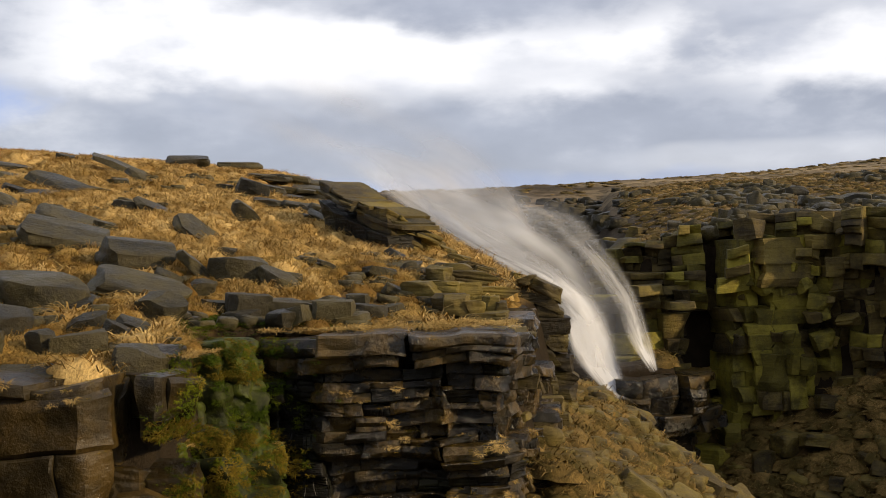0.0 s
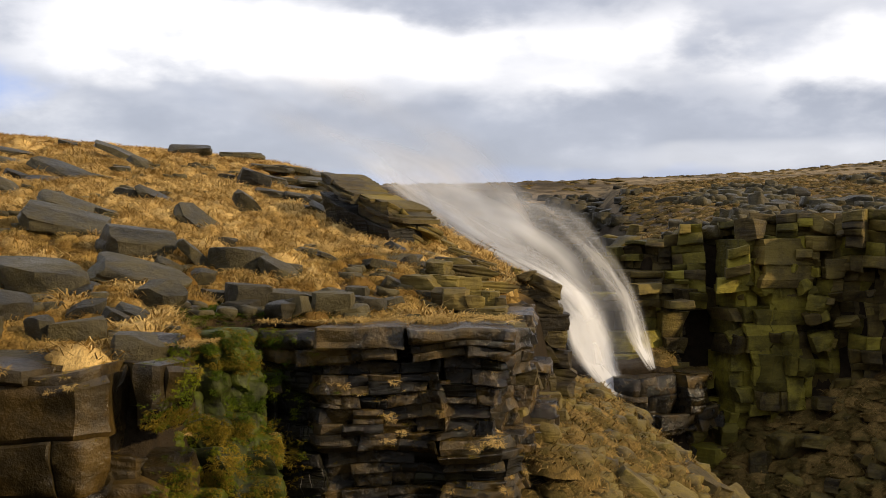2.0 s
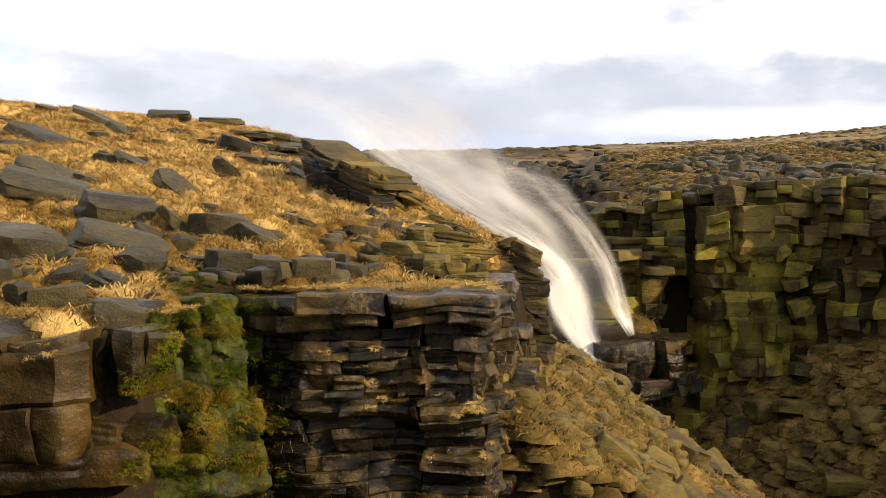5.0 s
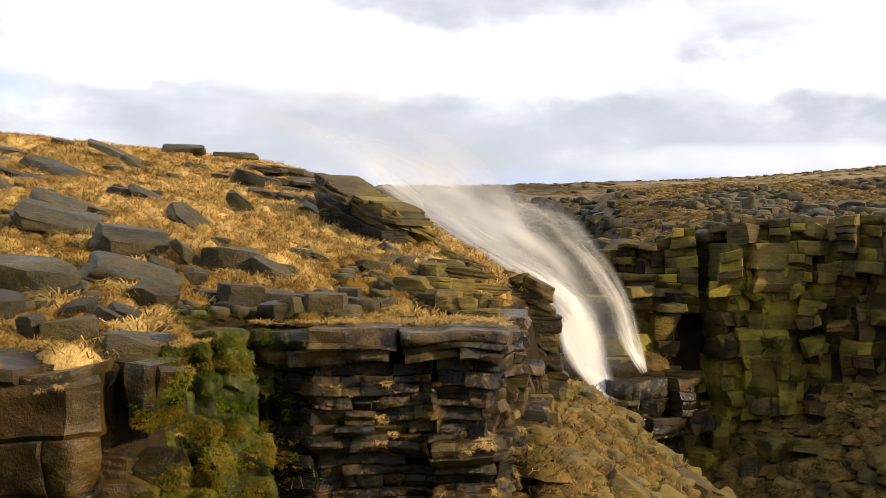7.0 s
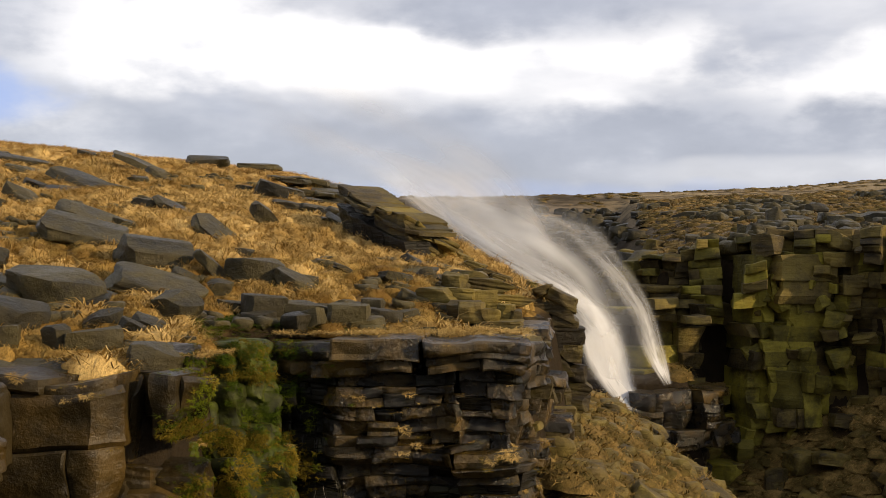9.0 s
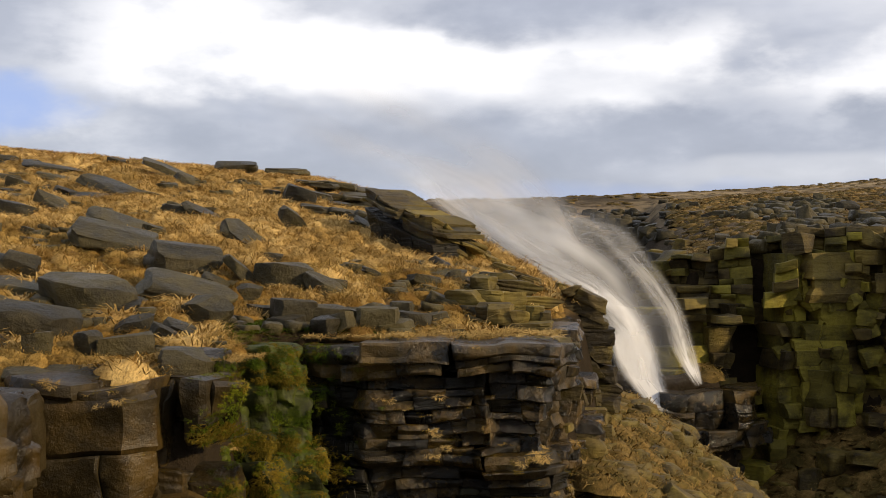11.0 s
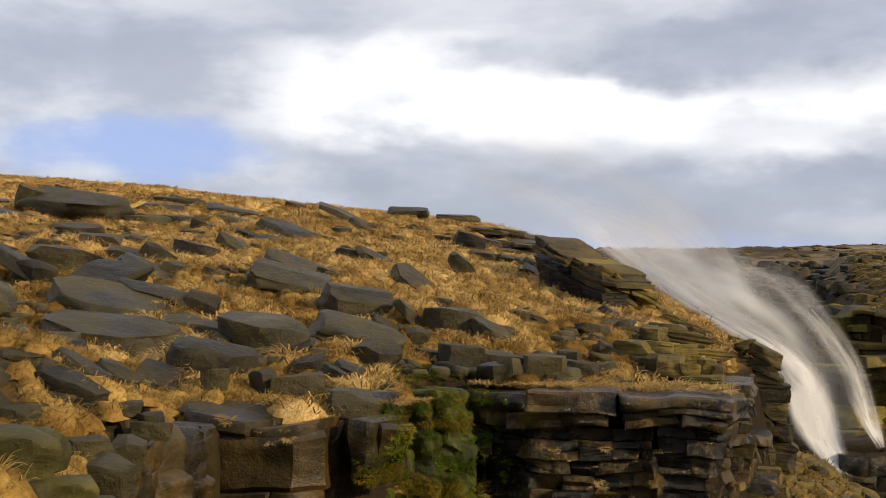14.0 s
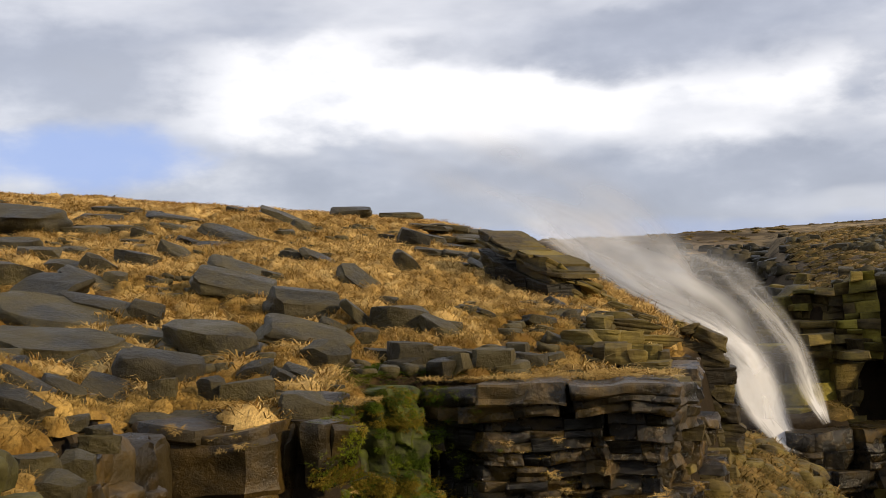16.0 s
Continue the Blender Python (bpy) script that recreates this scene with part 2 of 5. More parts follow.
def inside(x, y, rim):
    """Signed distance to the rim, in metres, positive inside."""
    best, odd = np.full(x.shape, 1e9), np.zeros(x.shape, bool)
    for (ax, ay), (bx, by) in zip(rim, rim[1:] + rim[:1]):
        ex, ey = bx - ax, by - ay
        k = np.clip(((x - ax) * ex + (y - ay) * ey) / (ex * ex + ey * ey), 0, 1)
        best = np.minimum(best, np.hypot(x - ax - k * ex, y - ay - k * ey))
        hit = ((ay > y) != (by > y)) & (x < ex * (y - ay) / (ey if ey else 1e-9) + ax)
        odd ^= hit
    return np.where(odd, best, -best)


WAVES = [(random.uniform(0, 6.28), random.uniform(0, 6.28), 0.55 * 1.5 ** (i * 0.6)) for i in range(9)]


def ripple(x, y, scale):
    """Smooth random swell of about -1 to 1."""
    z = 0
    for i, (a, p, f) in enumerate(WAVES):
        z = z + np.sin((x * math.cos(a) + y * math.sin(a)) * f / scale + p + 0.7 * np.sin(y * f * 0.6 / scale + a)) / (1 + 0.45 * i)
    return z * 0.42


def soft_min(a, b, k):
    h = np.clip(0.5 + 0.5 * (b - a) / k, 0, 1)
    return b + (a - b) * h - k * h * (1 - h)


def left_top(x, y, u):
    z = 0.1 + 0.165 * (y - 25) - 0.09 * (x + 4)
    z = z - (1.2 * smooth(25, 30, y) + 1.4 * smooth(34, 40, y)) * np.exp(-np.maximum(u, 0) / 4)
    cap = 7.85 + 0.085 * np.maximum(0, -x - 10)
    z = soft_min(z, cap, 3.0)
    z = np.maximum(z, -0.35)
    z = z + (0 - z) * smooth(14, 9, y) + 1.5 * np.exp(-((x + 9.6) ** 2 + (y - 15.6) ** 2) / 5)
    return z


def right_top(x, y, u):
    z = 0.7 + 1.9 * smooth(11, 19, x) + 0.088 * np.maximum(0, y - 64 + 0.45 * np.maximum(0, x - 20))
    z = z + 5.6 * smooth(30, 100, x) * smooth(140, 260, y)
    return soft_min(z, 10.9 + 0.05 * np.clip(x, -60, 160) + 0.035 * np.clip(x - 25, 0, 90), 5.0)


def land(x, y):
    x, y = np.asarray(x, float), np.asarray(y, float)
    ul, ur = inside(x, y, LEFT_RIM), inside(x, y, RIGHT_RIM)
    pl, pr = left_top(x, y, ul), right_top(x, y, ur)
    cl = 3.0 + 5.0 * smooth(27.5, 25.5, y) + 7.0 * smooth(43, 52, y)
    sl, sr = np.maximum(1.0 - 0.95 * smooth(19.5, 18, y) - ul, 0), np.maximum(1.4 - ur, 0)
    dl = cl * smooth(0, 0.9, sl) + 0.85 * np.maximum(0, sl - 1.5)
    dr = (10.5 - 8.5 * smooth(68, 84, y) - 2.8 * smooth(17, 25, x) * smooth(68, 64, y)) * smooth(0, 1.2 + 9 * smooth(66, 80, y), sr) + 0.7 * np.maximum(0, sr - 2.0)
    valley = soft_min(-4.7 + 0.11 * (y - 60) + 0.09 * np.maximum(0, y - 85), 10.4 + 0.02 * np.clip(x, 0, 90), 3.0) - 8 * np.maximum(smooth(60.5, 59.5, y), smooth(11.4, 13.2, x) * smooth(72, 66, y)) - 0.9 * np.maximum(0, 59.5 - y)
    z = np.maximum(np.maximum(pl - dl, pr - dr), np.maximum(valley, -30))
    far = np.hypot(x, y)
    rough = 0.12 + 0.28 * smooth(0.5, 2.5, -ul) * smooth(-12, -8, ul) * smooth(24, 28, y) * smooth(50, 46, y)
    return z + rough * ripple(x, y, 1.0) + 0.3 * ripple(x, y, 6.0) * smooth(30, 70, far)


def spread(lo, hi, step, end_lo, end_hi):
    v = list(np.arange(lo, hi + step / 2, step))
    s = step
    while v[-1] < end_hi:
        s *= 1.13
        v.append(v[-1] + s)
    s = step
    while v[0] > end_lo:
        s *= 1.2
        v.insert(0, v[0] - s)
    return np.array(v)


gx, gy = spread(-46, 40, 0.36, -1500, 1800), spread(6, 84, 0.36, -900, 2200)
mx, my = np.meshgrid(gx, gy)
mz = land(mx, my)
nx, ny = len(gx), len(gy)
verts = np.stack([mx, my, mz], -1).reshape(-1, 3)
ij = (np.arange(ny - 1)[:, None] * nx + np.arange(nx - 1)[None, :]).reshape(-1)
faces = np.stack([ij, ij + 1, ij + nx + 1, ij + nx], -1)

# ---- ground: one sheet to the horizon ----
ground_mesh = bpy.data.meshes.new("ground")
ground_mesh.from_pydata(verts.tolist(), [], faces.tolist())
ground_mesh.polygons.foreach_set("use_smooth", [True] * len(faces))
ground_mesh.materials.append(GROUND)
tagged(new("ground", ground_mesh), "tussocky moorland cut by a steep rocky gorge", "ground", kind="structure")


# ---- rocks ----
def rock_mesh(name, seed, cuts, square, facets, rough, strata, mat, layers=4, tops=0):
    """A weathered block of unit size: a rounded box, chipped by planes, with bedding grooves."""
    r = random.Random(seed)
    bm = bmesh.new()
    bmesh.ops.create_cube(bm, size=2.0)
    bmesh.ops.subdivide_edges(bm, edges=bm.edges[:], cuts=cuts, use_grid_fill=True)
    planes = []
    for _ in range(facets):
        n = Vector((r.uniform(-1, 1), r.uniform(-1, 1), r.uniform(-0.35, 0.35))).normalized()
        reach = abs(n.x) + abs(n.y) + abs(n.z)
        planes.append((n, r.uniform(0.56, 0.88) * reach))
    for _ in range(tops):
        a = r.uniform(0, math.tau)
        n = Vector((math.cos(a) * r.uniform(0.25, 0.8), math.sin(a) * r.uniform(0.25, 0.8), r.choice((1, 1, -1)))).normalized()
        planes.append((n, r.uniform(0.55, 0.78) * (abs(n.x) + abs(n.y) + abs(n.z))))
    beds = [(r.uniform(-0.85, 0.85), r.uniform(0.04, 0.09), r.uniform(0.3, 1.0)) for _ in range(layers)]
    off = Vector((r.uniform(-50, 50), r.uniform(-50, 50), r.uniform(-50, 50)))
    for v in bm.verts:
        p = v.co
        p = p / (sum(abs(c) ** square for c in p) ** (1 / square))
        for n, d in planes:
            over = p.dot(n) - d
            if over > 0:
                p = p - n * over
        q = noise.noise_vector(p * 1.1 + off) * rough + noise.noise_vector(p * 3.2 + off) * rough * 0.4
        p = p + q
        cutin = sum(a * math.exp(-((p.z - z + 0.06 * noise.noise(p * 1.5 + off)) / w) ** 2) for z, w, a in beds)
        p = Vector((p.x * (1 - strata * cutin), p.y * (1 - strata * cutin), p.z))
        v.co = p * 0.54
    for f in bm.faces:
        f.smooth = True
    me = bpy.data.meshes.new(name)
    bm.to_mesh(me)
    bm.free()
    me.set_sharp_from_angle(angle=radians(32))
    me.materials.append(mat)
    return me


SLABS = [rock_mesh("boulder", 10 + i, 9, 26.0, 11, 0.06, 0.05, ROCK, 3, 4) for i in range(14)]
ROUNDS = [rock_mesh("boulder", 40 + i, 9, 5.0, 7, 0.10, 0.04, ROCK, 2, 3) for i in range(5)]
BLOCKS = [rock_mesh("block", 60 + i, 7, 24.0, 8, 0.06, 0.07, ROCK, 3, 3) for i in range(10)]
PILE = [rock_mesh("block", 70 + i, 9, 22.0, 6, 0.06, 0.09, ROCK_FAR, 4, 1) for i in range(10)]


def recoloured(meshes, mat, name):
    out = []
    for me in meshes:
        me = me.copy()
        me.name = name
        me.materials.clear()
        me.materials.append(mat)
        out.append(me)
    return out


WET = [rock_mesh("block", 80 + i, 9, 22.0, 7, 0.07, 0.10, ROCK_WET, 4, 2) for i in range(10)]
FAR = [rock_mesh("block", 110 + i, 7, 24.0, 9, 0.06, 0.07, ROCK_FAR, 4, 3) for i in range(12)]
MOSSED = [rock_mesh("block", 150 + i, 10, 7.0, 7, 0.24, 0.05, MOSS_ROCK, 3) for i in range(5)]
ROUND_WET = [rock_mesh("block", 130 + i, 14, 13.0, 5, 0.10, 0.05, ROCK_SMOOTH, 3, 2) for i in range(6)]
LICHENED = recoloured(FAR, ROCK_LICHEN, "block")
PALE = recoloured(ROUNDS, ROCK_PALE, "boulder")


def set_rock(ob, x, y, z, w, d, h, roll, yaw, pitch=0):
    ob.matrix_basis = pose(x, y, z, pitch, roll, yaw) @ Matrix.Diagonal((w, d, h, 1))
    return ob


FOOTPRINTS = []


def boulder(x, y, z, w, d, h, roll=0, yaw=0, pitch=0, kinds=SLABS, label="", group="boulders on the grassy slope"):
    FOOTPRINTS.append((x, y, 0.5 * w, 0.5 * d))
    n = int(abs(x * 37.7 + y * 91.3 + w * 53.1)) % len(kinds)
    ob = set_rock(new("boulder", kinds[n]), x, y, z, w, d, h, roll, yaw, pitch)
    if not label:
        flat = h / max(w, d)
        size = "large" if w > 2.2 else "small" if w < 1.1 else "mid-sized"
        form = "flat slab of grey gritstone" if flat < 0.4 else "weathered grey gritstone boulder"
        label = f"{size} {form} tilted in straw-coloured grass" if abs(roll) > 10 else f"{size} {form} among straw-coloured tussocks"
    return tagged(ob, label, "boulder", group)


def piece(parent, kinds, name, x, y, z, w, d, h, roll=0, yaw=0, pitch=0, n=0):
    if 36 < y < 62:
        FOOTPRINTS.append((x, y, 0.5 * w, 0.5 * d))
    ob = new(name, kinds[n % len(kinds)])
    ob.parent = parent
    return set_rock(ob, x, y, z, w, d, h, roll, yaw, pitch)


def crag(name, label, category, kind=""):
    return tagged(new(name), label, category, kind=kind)


class Face:
    """A plan line that a rock face follows: place and outward direction at a run along it."""

    def __init__(self, path, seed=0):
        self.seed, self.level = seed * 1.7, 0.0
        self.path = [Vector((x, y, 0)) for x, y in path]
        self.runs = [0.0]
        for a, b in zip(self.path, self.path[1:]):
            self.runs.append(self.runs[-1] + (b - a).length)
        self.length = self.runs[-1]

    def spot(self, u):
        i = 0
        while i < len(self.runs) - 2 and u > self.runs[i + 1]:
            i += 1
        a, b = self.path[i], self.path[i + 1]
        return a + (b - a) * ((u - self.runs[i]) / (self.runs[i + 1] - self.runs[i]))

    def outward(self, u):
        way = self.spot(u + 0.2) - self.spot(u - 0.2)
        return Vector((way.y, -way.x, 0)).normalized()


def face_block(parent, face, u0, u1, zt, zb, out, deep, mat, r, grain=0.3, rough=1.0, name="block", chip=0.3, bend=0.0, dip=0.0, over=0.0, facet=0.12, wear=0.0, lamina=1.0):
    """One joint-bounded block of a rock face; its front follows the face, worn at its edges and split along thin beds."""
    w, h = u1 - u0, zt - zb
    worn = min(0.2 * h, 0.2 * w, wear or 0.15 * grain + 0.008)

    def lines(size):
        n = max(1, min(10, round((size - 2 * worn) / grain)))
        return [0.0] + [worn + (size - 2 * worn) * i / n for i in range(n + 1)] + [size]

    us, zs = lines(w), lines(h)
    tilt, yaw = r.uniform(-facet, facet), r.uniform(-facet, facet) * 1.3
    cu, cz, reach = r.choice((0, 1)), r.choice((0, 0, 1)), r.uniform(0.3, 0.8)
    chipped = r.random() < chip
    seat = r.uniform(0, 40)
    vs = []
    for z in zs:
        for a in us:
            e = min(a, w - a, z, h - z)
            back = 0.7 * worn * max(0.0, 1 - e / worn) ** 1.5
            if chipped:
                q = abs(cu - a / w) + abs(cz - z / h)
                back += max(0.0, reach - q) * 0.6 * min(w, h)
            u, k = u0 + a, zb + z
            n = Vector((u * 0.7 / (bend + 0.2), k * 0.7 / (bend + 0.2), face.seed))
            u, k = u + bend * 0.5 * noise.noise(n * 0.6), k + bend * 0.6 * noise.noise(n * 0.5 + Vector((7, 3, 0)))
            p = face.spot(u)
            p.z = k - dip * (u - 0.5 * face.length)
            o = out + tilt * (z - h / 2) + yaw * (a - w / 2) - back + over * (k - face.level)
            o += rough * (0.14 * noise.noise(p * 0.9) + 0.05 * noise.noise(p * 3.3))
            bed = noise.noise(Vector((p.x * 0.5, p.y * 0.5, p.z * 6.0 + seat)))
            o += lamina * rough * 0.09 * max(-0.5, min(0.35, bed * 1.8))
            p = p + face.outward(u) * o
            p.z += 0.03 * rough * noise.noise(p * 1.7 + Vector((9, face.seed, 4)))
            vs.append(p)
    nu, nz = len(us), len(zs)
    fs = [(i * nu + j, i * nu + j + 1, (i + 1) * nu + j + 1, (i + 1) * nu + j) for i in range(nz - 1) for j in range(nu - 1)]
    ring = [j for j in range(nu)] + [i * nu + nu - 1 for i in range(1, nz)] + [(nz - 1) * nu + j for j in range(nu - 2, -1, -1)] + [i * nu for i in range(nz - 2, 0, -1)]
    mid = face.outward((u0 + u1) / 2)
    last = ring
    for part_deep in (0.3, 1.0):
        base = len(vs)
        for i in ring:
            q = vs[i] - mid * deep * part_deep
            q.z += 0.05 * noise.noise(q * 1.3)
            vs.append(q)
        now = list(range(base, base + len(ring)))
        fs += [(last[k], now[k], now[(k + 1) % len(ring)], last[(k + 1) % len(ring)])[::-1] for k in range(len(ring))]
        last = now
    fs.append(tuple(last[::-1]))
    me = bpy.data.meshes.new(name)
    me.from_pydata([v[:] for v in vs], [], fs)
    me.polygons.foreach_set("use_smooth", [True] * len(fs))
    me.set_sharp_from_angle(angle=radians(34))
    me.materials.append(mat)
    ob = new(name, me)
    ob.parent = parent
    return ob


def bedded_face(parent, path, top, bottom, beds, wide, deep, seed, stone, step=0.2, grain=0.3, rough=1.0, gone=0.05, lean=0.0, chip=0.3, bend=0.3, dip=0.0, over=0.0, facet=0.12, aspect=(1.0, 5.0), lamina=1.0):
    """A rock face broken again and again along beds and joints into close blocks; stone(x, z, r) gives each block its material."""
    r = random.Random(seed)
    face = Face(path, seed)
    high, low = max(top(*p) for p in path), min(bottom(*p) for p in path)
    face.level = 0.5 * (high + low)

    def split(u0, u1, z0, z1, o):
        w, h = u1 - u0, z1 - z0
        small_h, small_w = h < beds[1] * r.uniform(0.45, 1.0) or h < 2 * beds[0], w < wide[1] * r.uniform(0.4, 1.0) or w < 2 * wide[0]
        if small_h and small_w:
            p = face.spot((u0 + u1) / 2)
            if z0 + 0.4 * h > top(p.x, p.y) or z1 < bottom(p.x, p.y):
                return
            if r.random() < gone:
                o -= 0.4 * min(h + 0.2, 1.2)
            face_block(parent, face, u0, u1, z1, z0, o - lean * (z1 - high), deep, stone(p.x, z1, r), r, grain, rough, "block", chip, bend, dip, over, facet, 0.0, lamina)
            return
        k = r.uniform(0.32, 0.68)
        shift = step * min(1.0, (w * h) ** 0.5 / (2 * wide[1]) + 0.35)
        a, b = o + r.uniform(-shift, shift), o + r.uniform(-shift, shift)
        if small_w or (not small_h and w / h < r.uniform(*aspect)):
            split(u0, u1, z0, z0 + h * k, a), split(u0, u1, z0 + h * k, z1, b)
        else:
            split(u0, u0 + w * k, z0, z1, a), split(u0 + w * k, u1, z0, z1, b)

    split(0.0, face.length, low, high, 0.0)


def at(x, y):
    return float(land(x, y))

# ---- boulders of the slope ----
boulder(-9.52, 14.57, 0.91, 1.75, 1.28, 0.28, 16, 15, 12)
boulder(-9.12, 14.10, 0.56, 1.24, 0.91, 0.20, 14, 21, 14)
boulder(-16.25, 25.37, 1.84, 1.67, 1.32, 0.87, 40, 7, 8)
boulder(-24.72, 37.92, 4.35, 1.68, 0.97, 0.69, 10, -2, 14)
boulder(-26.51, 42.44, 5.26, 2.13, 1.46, 0.34, 12, 4, 8)
boulder(-21.86, 34.55, 3.50, 1.52, 0.92, 0.40, 6, -11, 6)
boulder(-18.20, 30.86, 2.60, 2.27, 1.34, 0.48, 32, 15, 10)
boulder(-29.10, 43.98, 5.83, 1.68, 1.19, 0.45, 6, -19, 7)
boulder(-29.07, 46.52, 6.11, 1.75, 1.34, 0.37, 5, -15, 6)
boulder(-8.88, 14.96, 0.96, 0.55, 0.44, 0.12, 10, 19, 8)
boulder(-8.25, 13.95, 0.26, 0.86, 0.68, 0.25, 5, 2, 9)
boulder(-20.76, 31.31, 2.82, 1.20, 0.72, 0.35, 8, 22, 12)
boulder(-8.77, 13.32, 0.22, 0.59, 0.47, 0.18, 4, 20, 12)
boulder(-24.70, 45.06, 5.86, 4.07, 2.61, 0.97, 11, -17, 9)
boulder(-26.58, 44.95, 6.03, 1.42, 0.80, 1.16, 19, -10, 7)
boulder(-23.05, 49.74, 6.14, 2.19, 1.21, 0.40, 4, 9, 11)
boulder(-22.00, 45.85, 5.32, 2.44, 1.53, 0.44, 2, 16, 9)
boulder(-20.73, 47.00, 5.38, 1.91, 1.20, 0.49, 5, -1, 10)
boulder(-24.55, 55.27, 7.06, 2.26, 1.28, 0.36, 2, 24, 12)
boulder(-20.11, 52.04, 6.16, 2.52, 1.86, 0.40, 11, 17, 6)
boulder(-18.83, 49.09, 5.53, 1.69, 1.26, 0.27, 14, -7, 6)
boulder(-15.66, 46.37, 4.90, 2.53, 1.40, 0.41, 21, -23, 11)
boulder(-22.21, 41.00, 4.55, 2.10, 1.66, 0.53, 4, -15, 8)
boulder(-19.95, 38.45, 3.97, 1.39, 1.09, 0.57, -1, 22, 13)
boulder(-23.04, 45.61, 5.52, 1.10, 0.96, 0.72, -1, 1, 4, kinds=BLOCKS)
boulder(-17.71, 35.92, 3.35, 1.28, 0.74, 0.44, 9, 12, 13)
boulder(-16.54, 35.77, 3.34, 1.05, 0.59, 0.62, 34, 22, 11)
boulder(-16.24, 38.30, 3.66, 1.55, 0.99, 0.52, 14, 6, 7)
boulder(-15.78, 40.62, 3.99, 1.24, 0.97, 0.44, 29, 2, 7)
boulder(-16.71, 44.54, 4.55, 1.02, 0.64, 0.46, 14, -16, 9)
boulder(-18.52, 33.53, 3.06, 2.23, 1.31, 0.81, 7, 9, 7)
boulder(-16.07, 31.37, 2.48, 2.42, 1.43, 0.63, 7, -23, 15)
boulder(-18.00, 30.69, 2.53, 1.08, 0.74, 0.83, 24, -5, 15, kinds=ROUNDS)
boulder(-16.04, 33.68, 2.86, 1.85, 1.29, 0.31, 24, 16, 8)
boulder(-14.41, 28.15, 1.78, 3.19, 2.09, 0.51, 17, -22, 10)
boulder(-13.62, 29.52, 1.95, 2.23, 1.25, 0.51, 11, -0, 14)
boulder(-12.37, 29.45, 1.76, 1.02, 0.60, 0.57, 14, 12, 14)
boulder(-12.49, 24.99, 1.04, 3.06, 2.17, 0.49, 7, 14, 15)
boulder(-11.21, 26.88, 1.18, 2.00, 1.32, 0.32, 11, -18, 7)
boulder(-9.37, 26.21, 1.09, 2.20, 1.37, 0.68, 11, -2, 14)
boulder(-9.43, 23.27, 0.59, 1.73, 1.32, 0.62, 14, 24, 15, kinds=ROUNDS)
boulder(-11.55, 34.01, 2.54, 2.57, 1.73, 0.65, 14, 11, 10)
boulder(-12.12, 37.11, 3.12, 2.33, 1.45, 0.37, 21, -5, 10)
boulder(-8.73, 31.95, 1.85, 2.01, 1.29, 0.82, 7, 24, 7)
boulder(-7.74, 28.89, 1.11, 2.37, 1.68, 0.42, 14, -0, 15)
boulder(-8.06, 14.75, 0.60, 1.00, 0.57, 0.26, 19, -11, 9)
boulder(-8.21, 15.34, 0.79, 0.77, 0.49, 0.19, 34, 14, 11)
boulder(-7.99, 16.01, 0.67, 0.69, 0.50, 0.26, 24, 8, 13)
boulder(-9.83, 21.63, 0.22, 1.28, 0.82, 0.36, 19, 10, 13)
boulder(-8.68, 21.58, 0.16, 0.50, 0.45, 0.59, -1, 13, 4, kinds=BLOCKS)
boulder(-7.25, 22.32, 0.10, 1.03, 0.88, 0.55, -1, 22, 6, kinds=BLOCKS)
boulder(-7.88, 22.10, 0.14, 0.50, 0.46, 0.58, -1, -24, 6, kinds=BLOCKS)
boulder(-7.56, 24.03, 0.43, 0.81, 0.49, 0.39, -16, 9, 11)
boulder(-6.85, 23.58, 0.26, 0.53, 0.40, 0.41, 19, 7, 10)
boulder(-8.42, 25.68, 0.71, 0.88, 0.56, 0.16, -21, 7, 13)
boulder(-6.60, 24.23, 0.31, 0.82, 0.62, 0.31, 19, -7, 13)
boulder(-8.33, 20.33, -0.27, 0.82, 0.63, 0.29, 4, 9, 14)
boulder(-7.64, 20.54, -0.28, 1.05, 0.83, 0.17, 2, 1, 15)
boulder(-7.12, 20.93, -0.23, 0.60, 0.35, 0.21, -1, 17, 11)
boulder(-7.39, 15.01, 0.23, 0.45, 0.40, 0.23, -1, 10, 8, kinds=BLOCKS)
boulder(-6.99, 15.06, 0.08, 0.44, 0.32, 0.29, 9, -16, 12)
boulder(-23.89, 44.55, 5.34, 1.61, 1.12, 0.30, 4, 8, 13)
boulder(-19.79, 40.80, 4.21, 1.21, 0.85, 0.27, 2, 14, 10)
boulder(-15.52, 43.91, 4.35, 1.36, 0.99, 0.24, 9, -24, 12)
boulder(-20.79, 36.65, 3.67, 1.12, 0.74, 0.45, 7, 8, 7)
boulder(-15.31, 34.37, 2.83, 0.61, 0.57, 0.52, -1, 7, 3, kinds=BLOCKS)
boulder(-14.21, 34.68, 2.75, 0.40, 0.36, 0.38, -1, -14, 2, kinds=BLOCKS)
boulder(-10.86, 36.52, 2.83, 0.83, 0.48, 0.32, 19, -9, 6)
boulder(-19.30, 44.91, 4.70, 1.17, 0.70, 0.28, 3, -23, 8)
boulder(-22.57, 54.55, 6.75, 1.58, 1.02, 0.25, 3, 6, 10)
boulder(-7.11, 13.46, -0.12, 0.61, 0.52, 0.30, 4, 20, 6)
boulder(-6.65, 13.10, -0.37, 0.63, 0.55, 0.47, 4, -11, 2, kinds=BLOCKS)
boulder(-6.94, 14.96, -0.00, 0.53, 0.31, 0.22, 4, 17, 10)
boulder(-8.02, 14.32, 0.39, 0.44, 0.24, 0.17, 9, 6, 9)
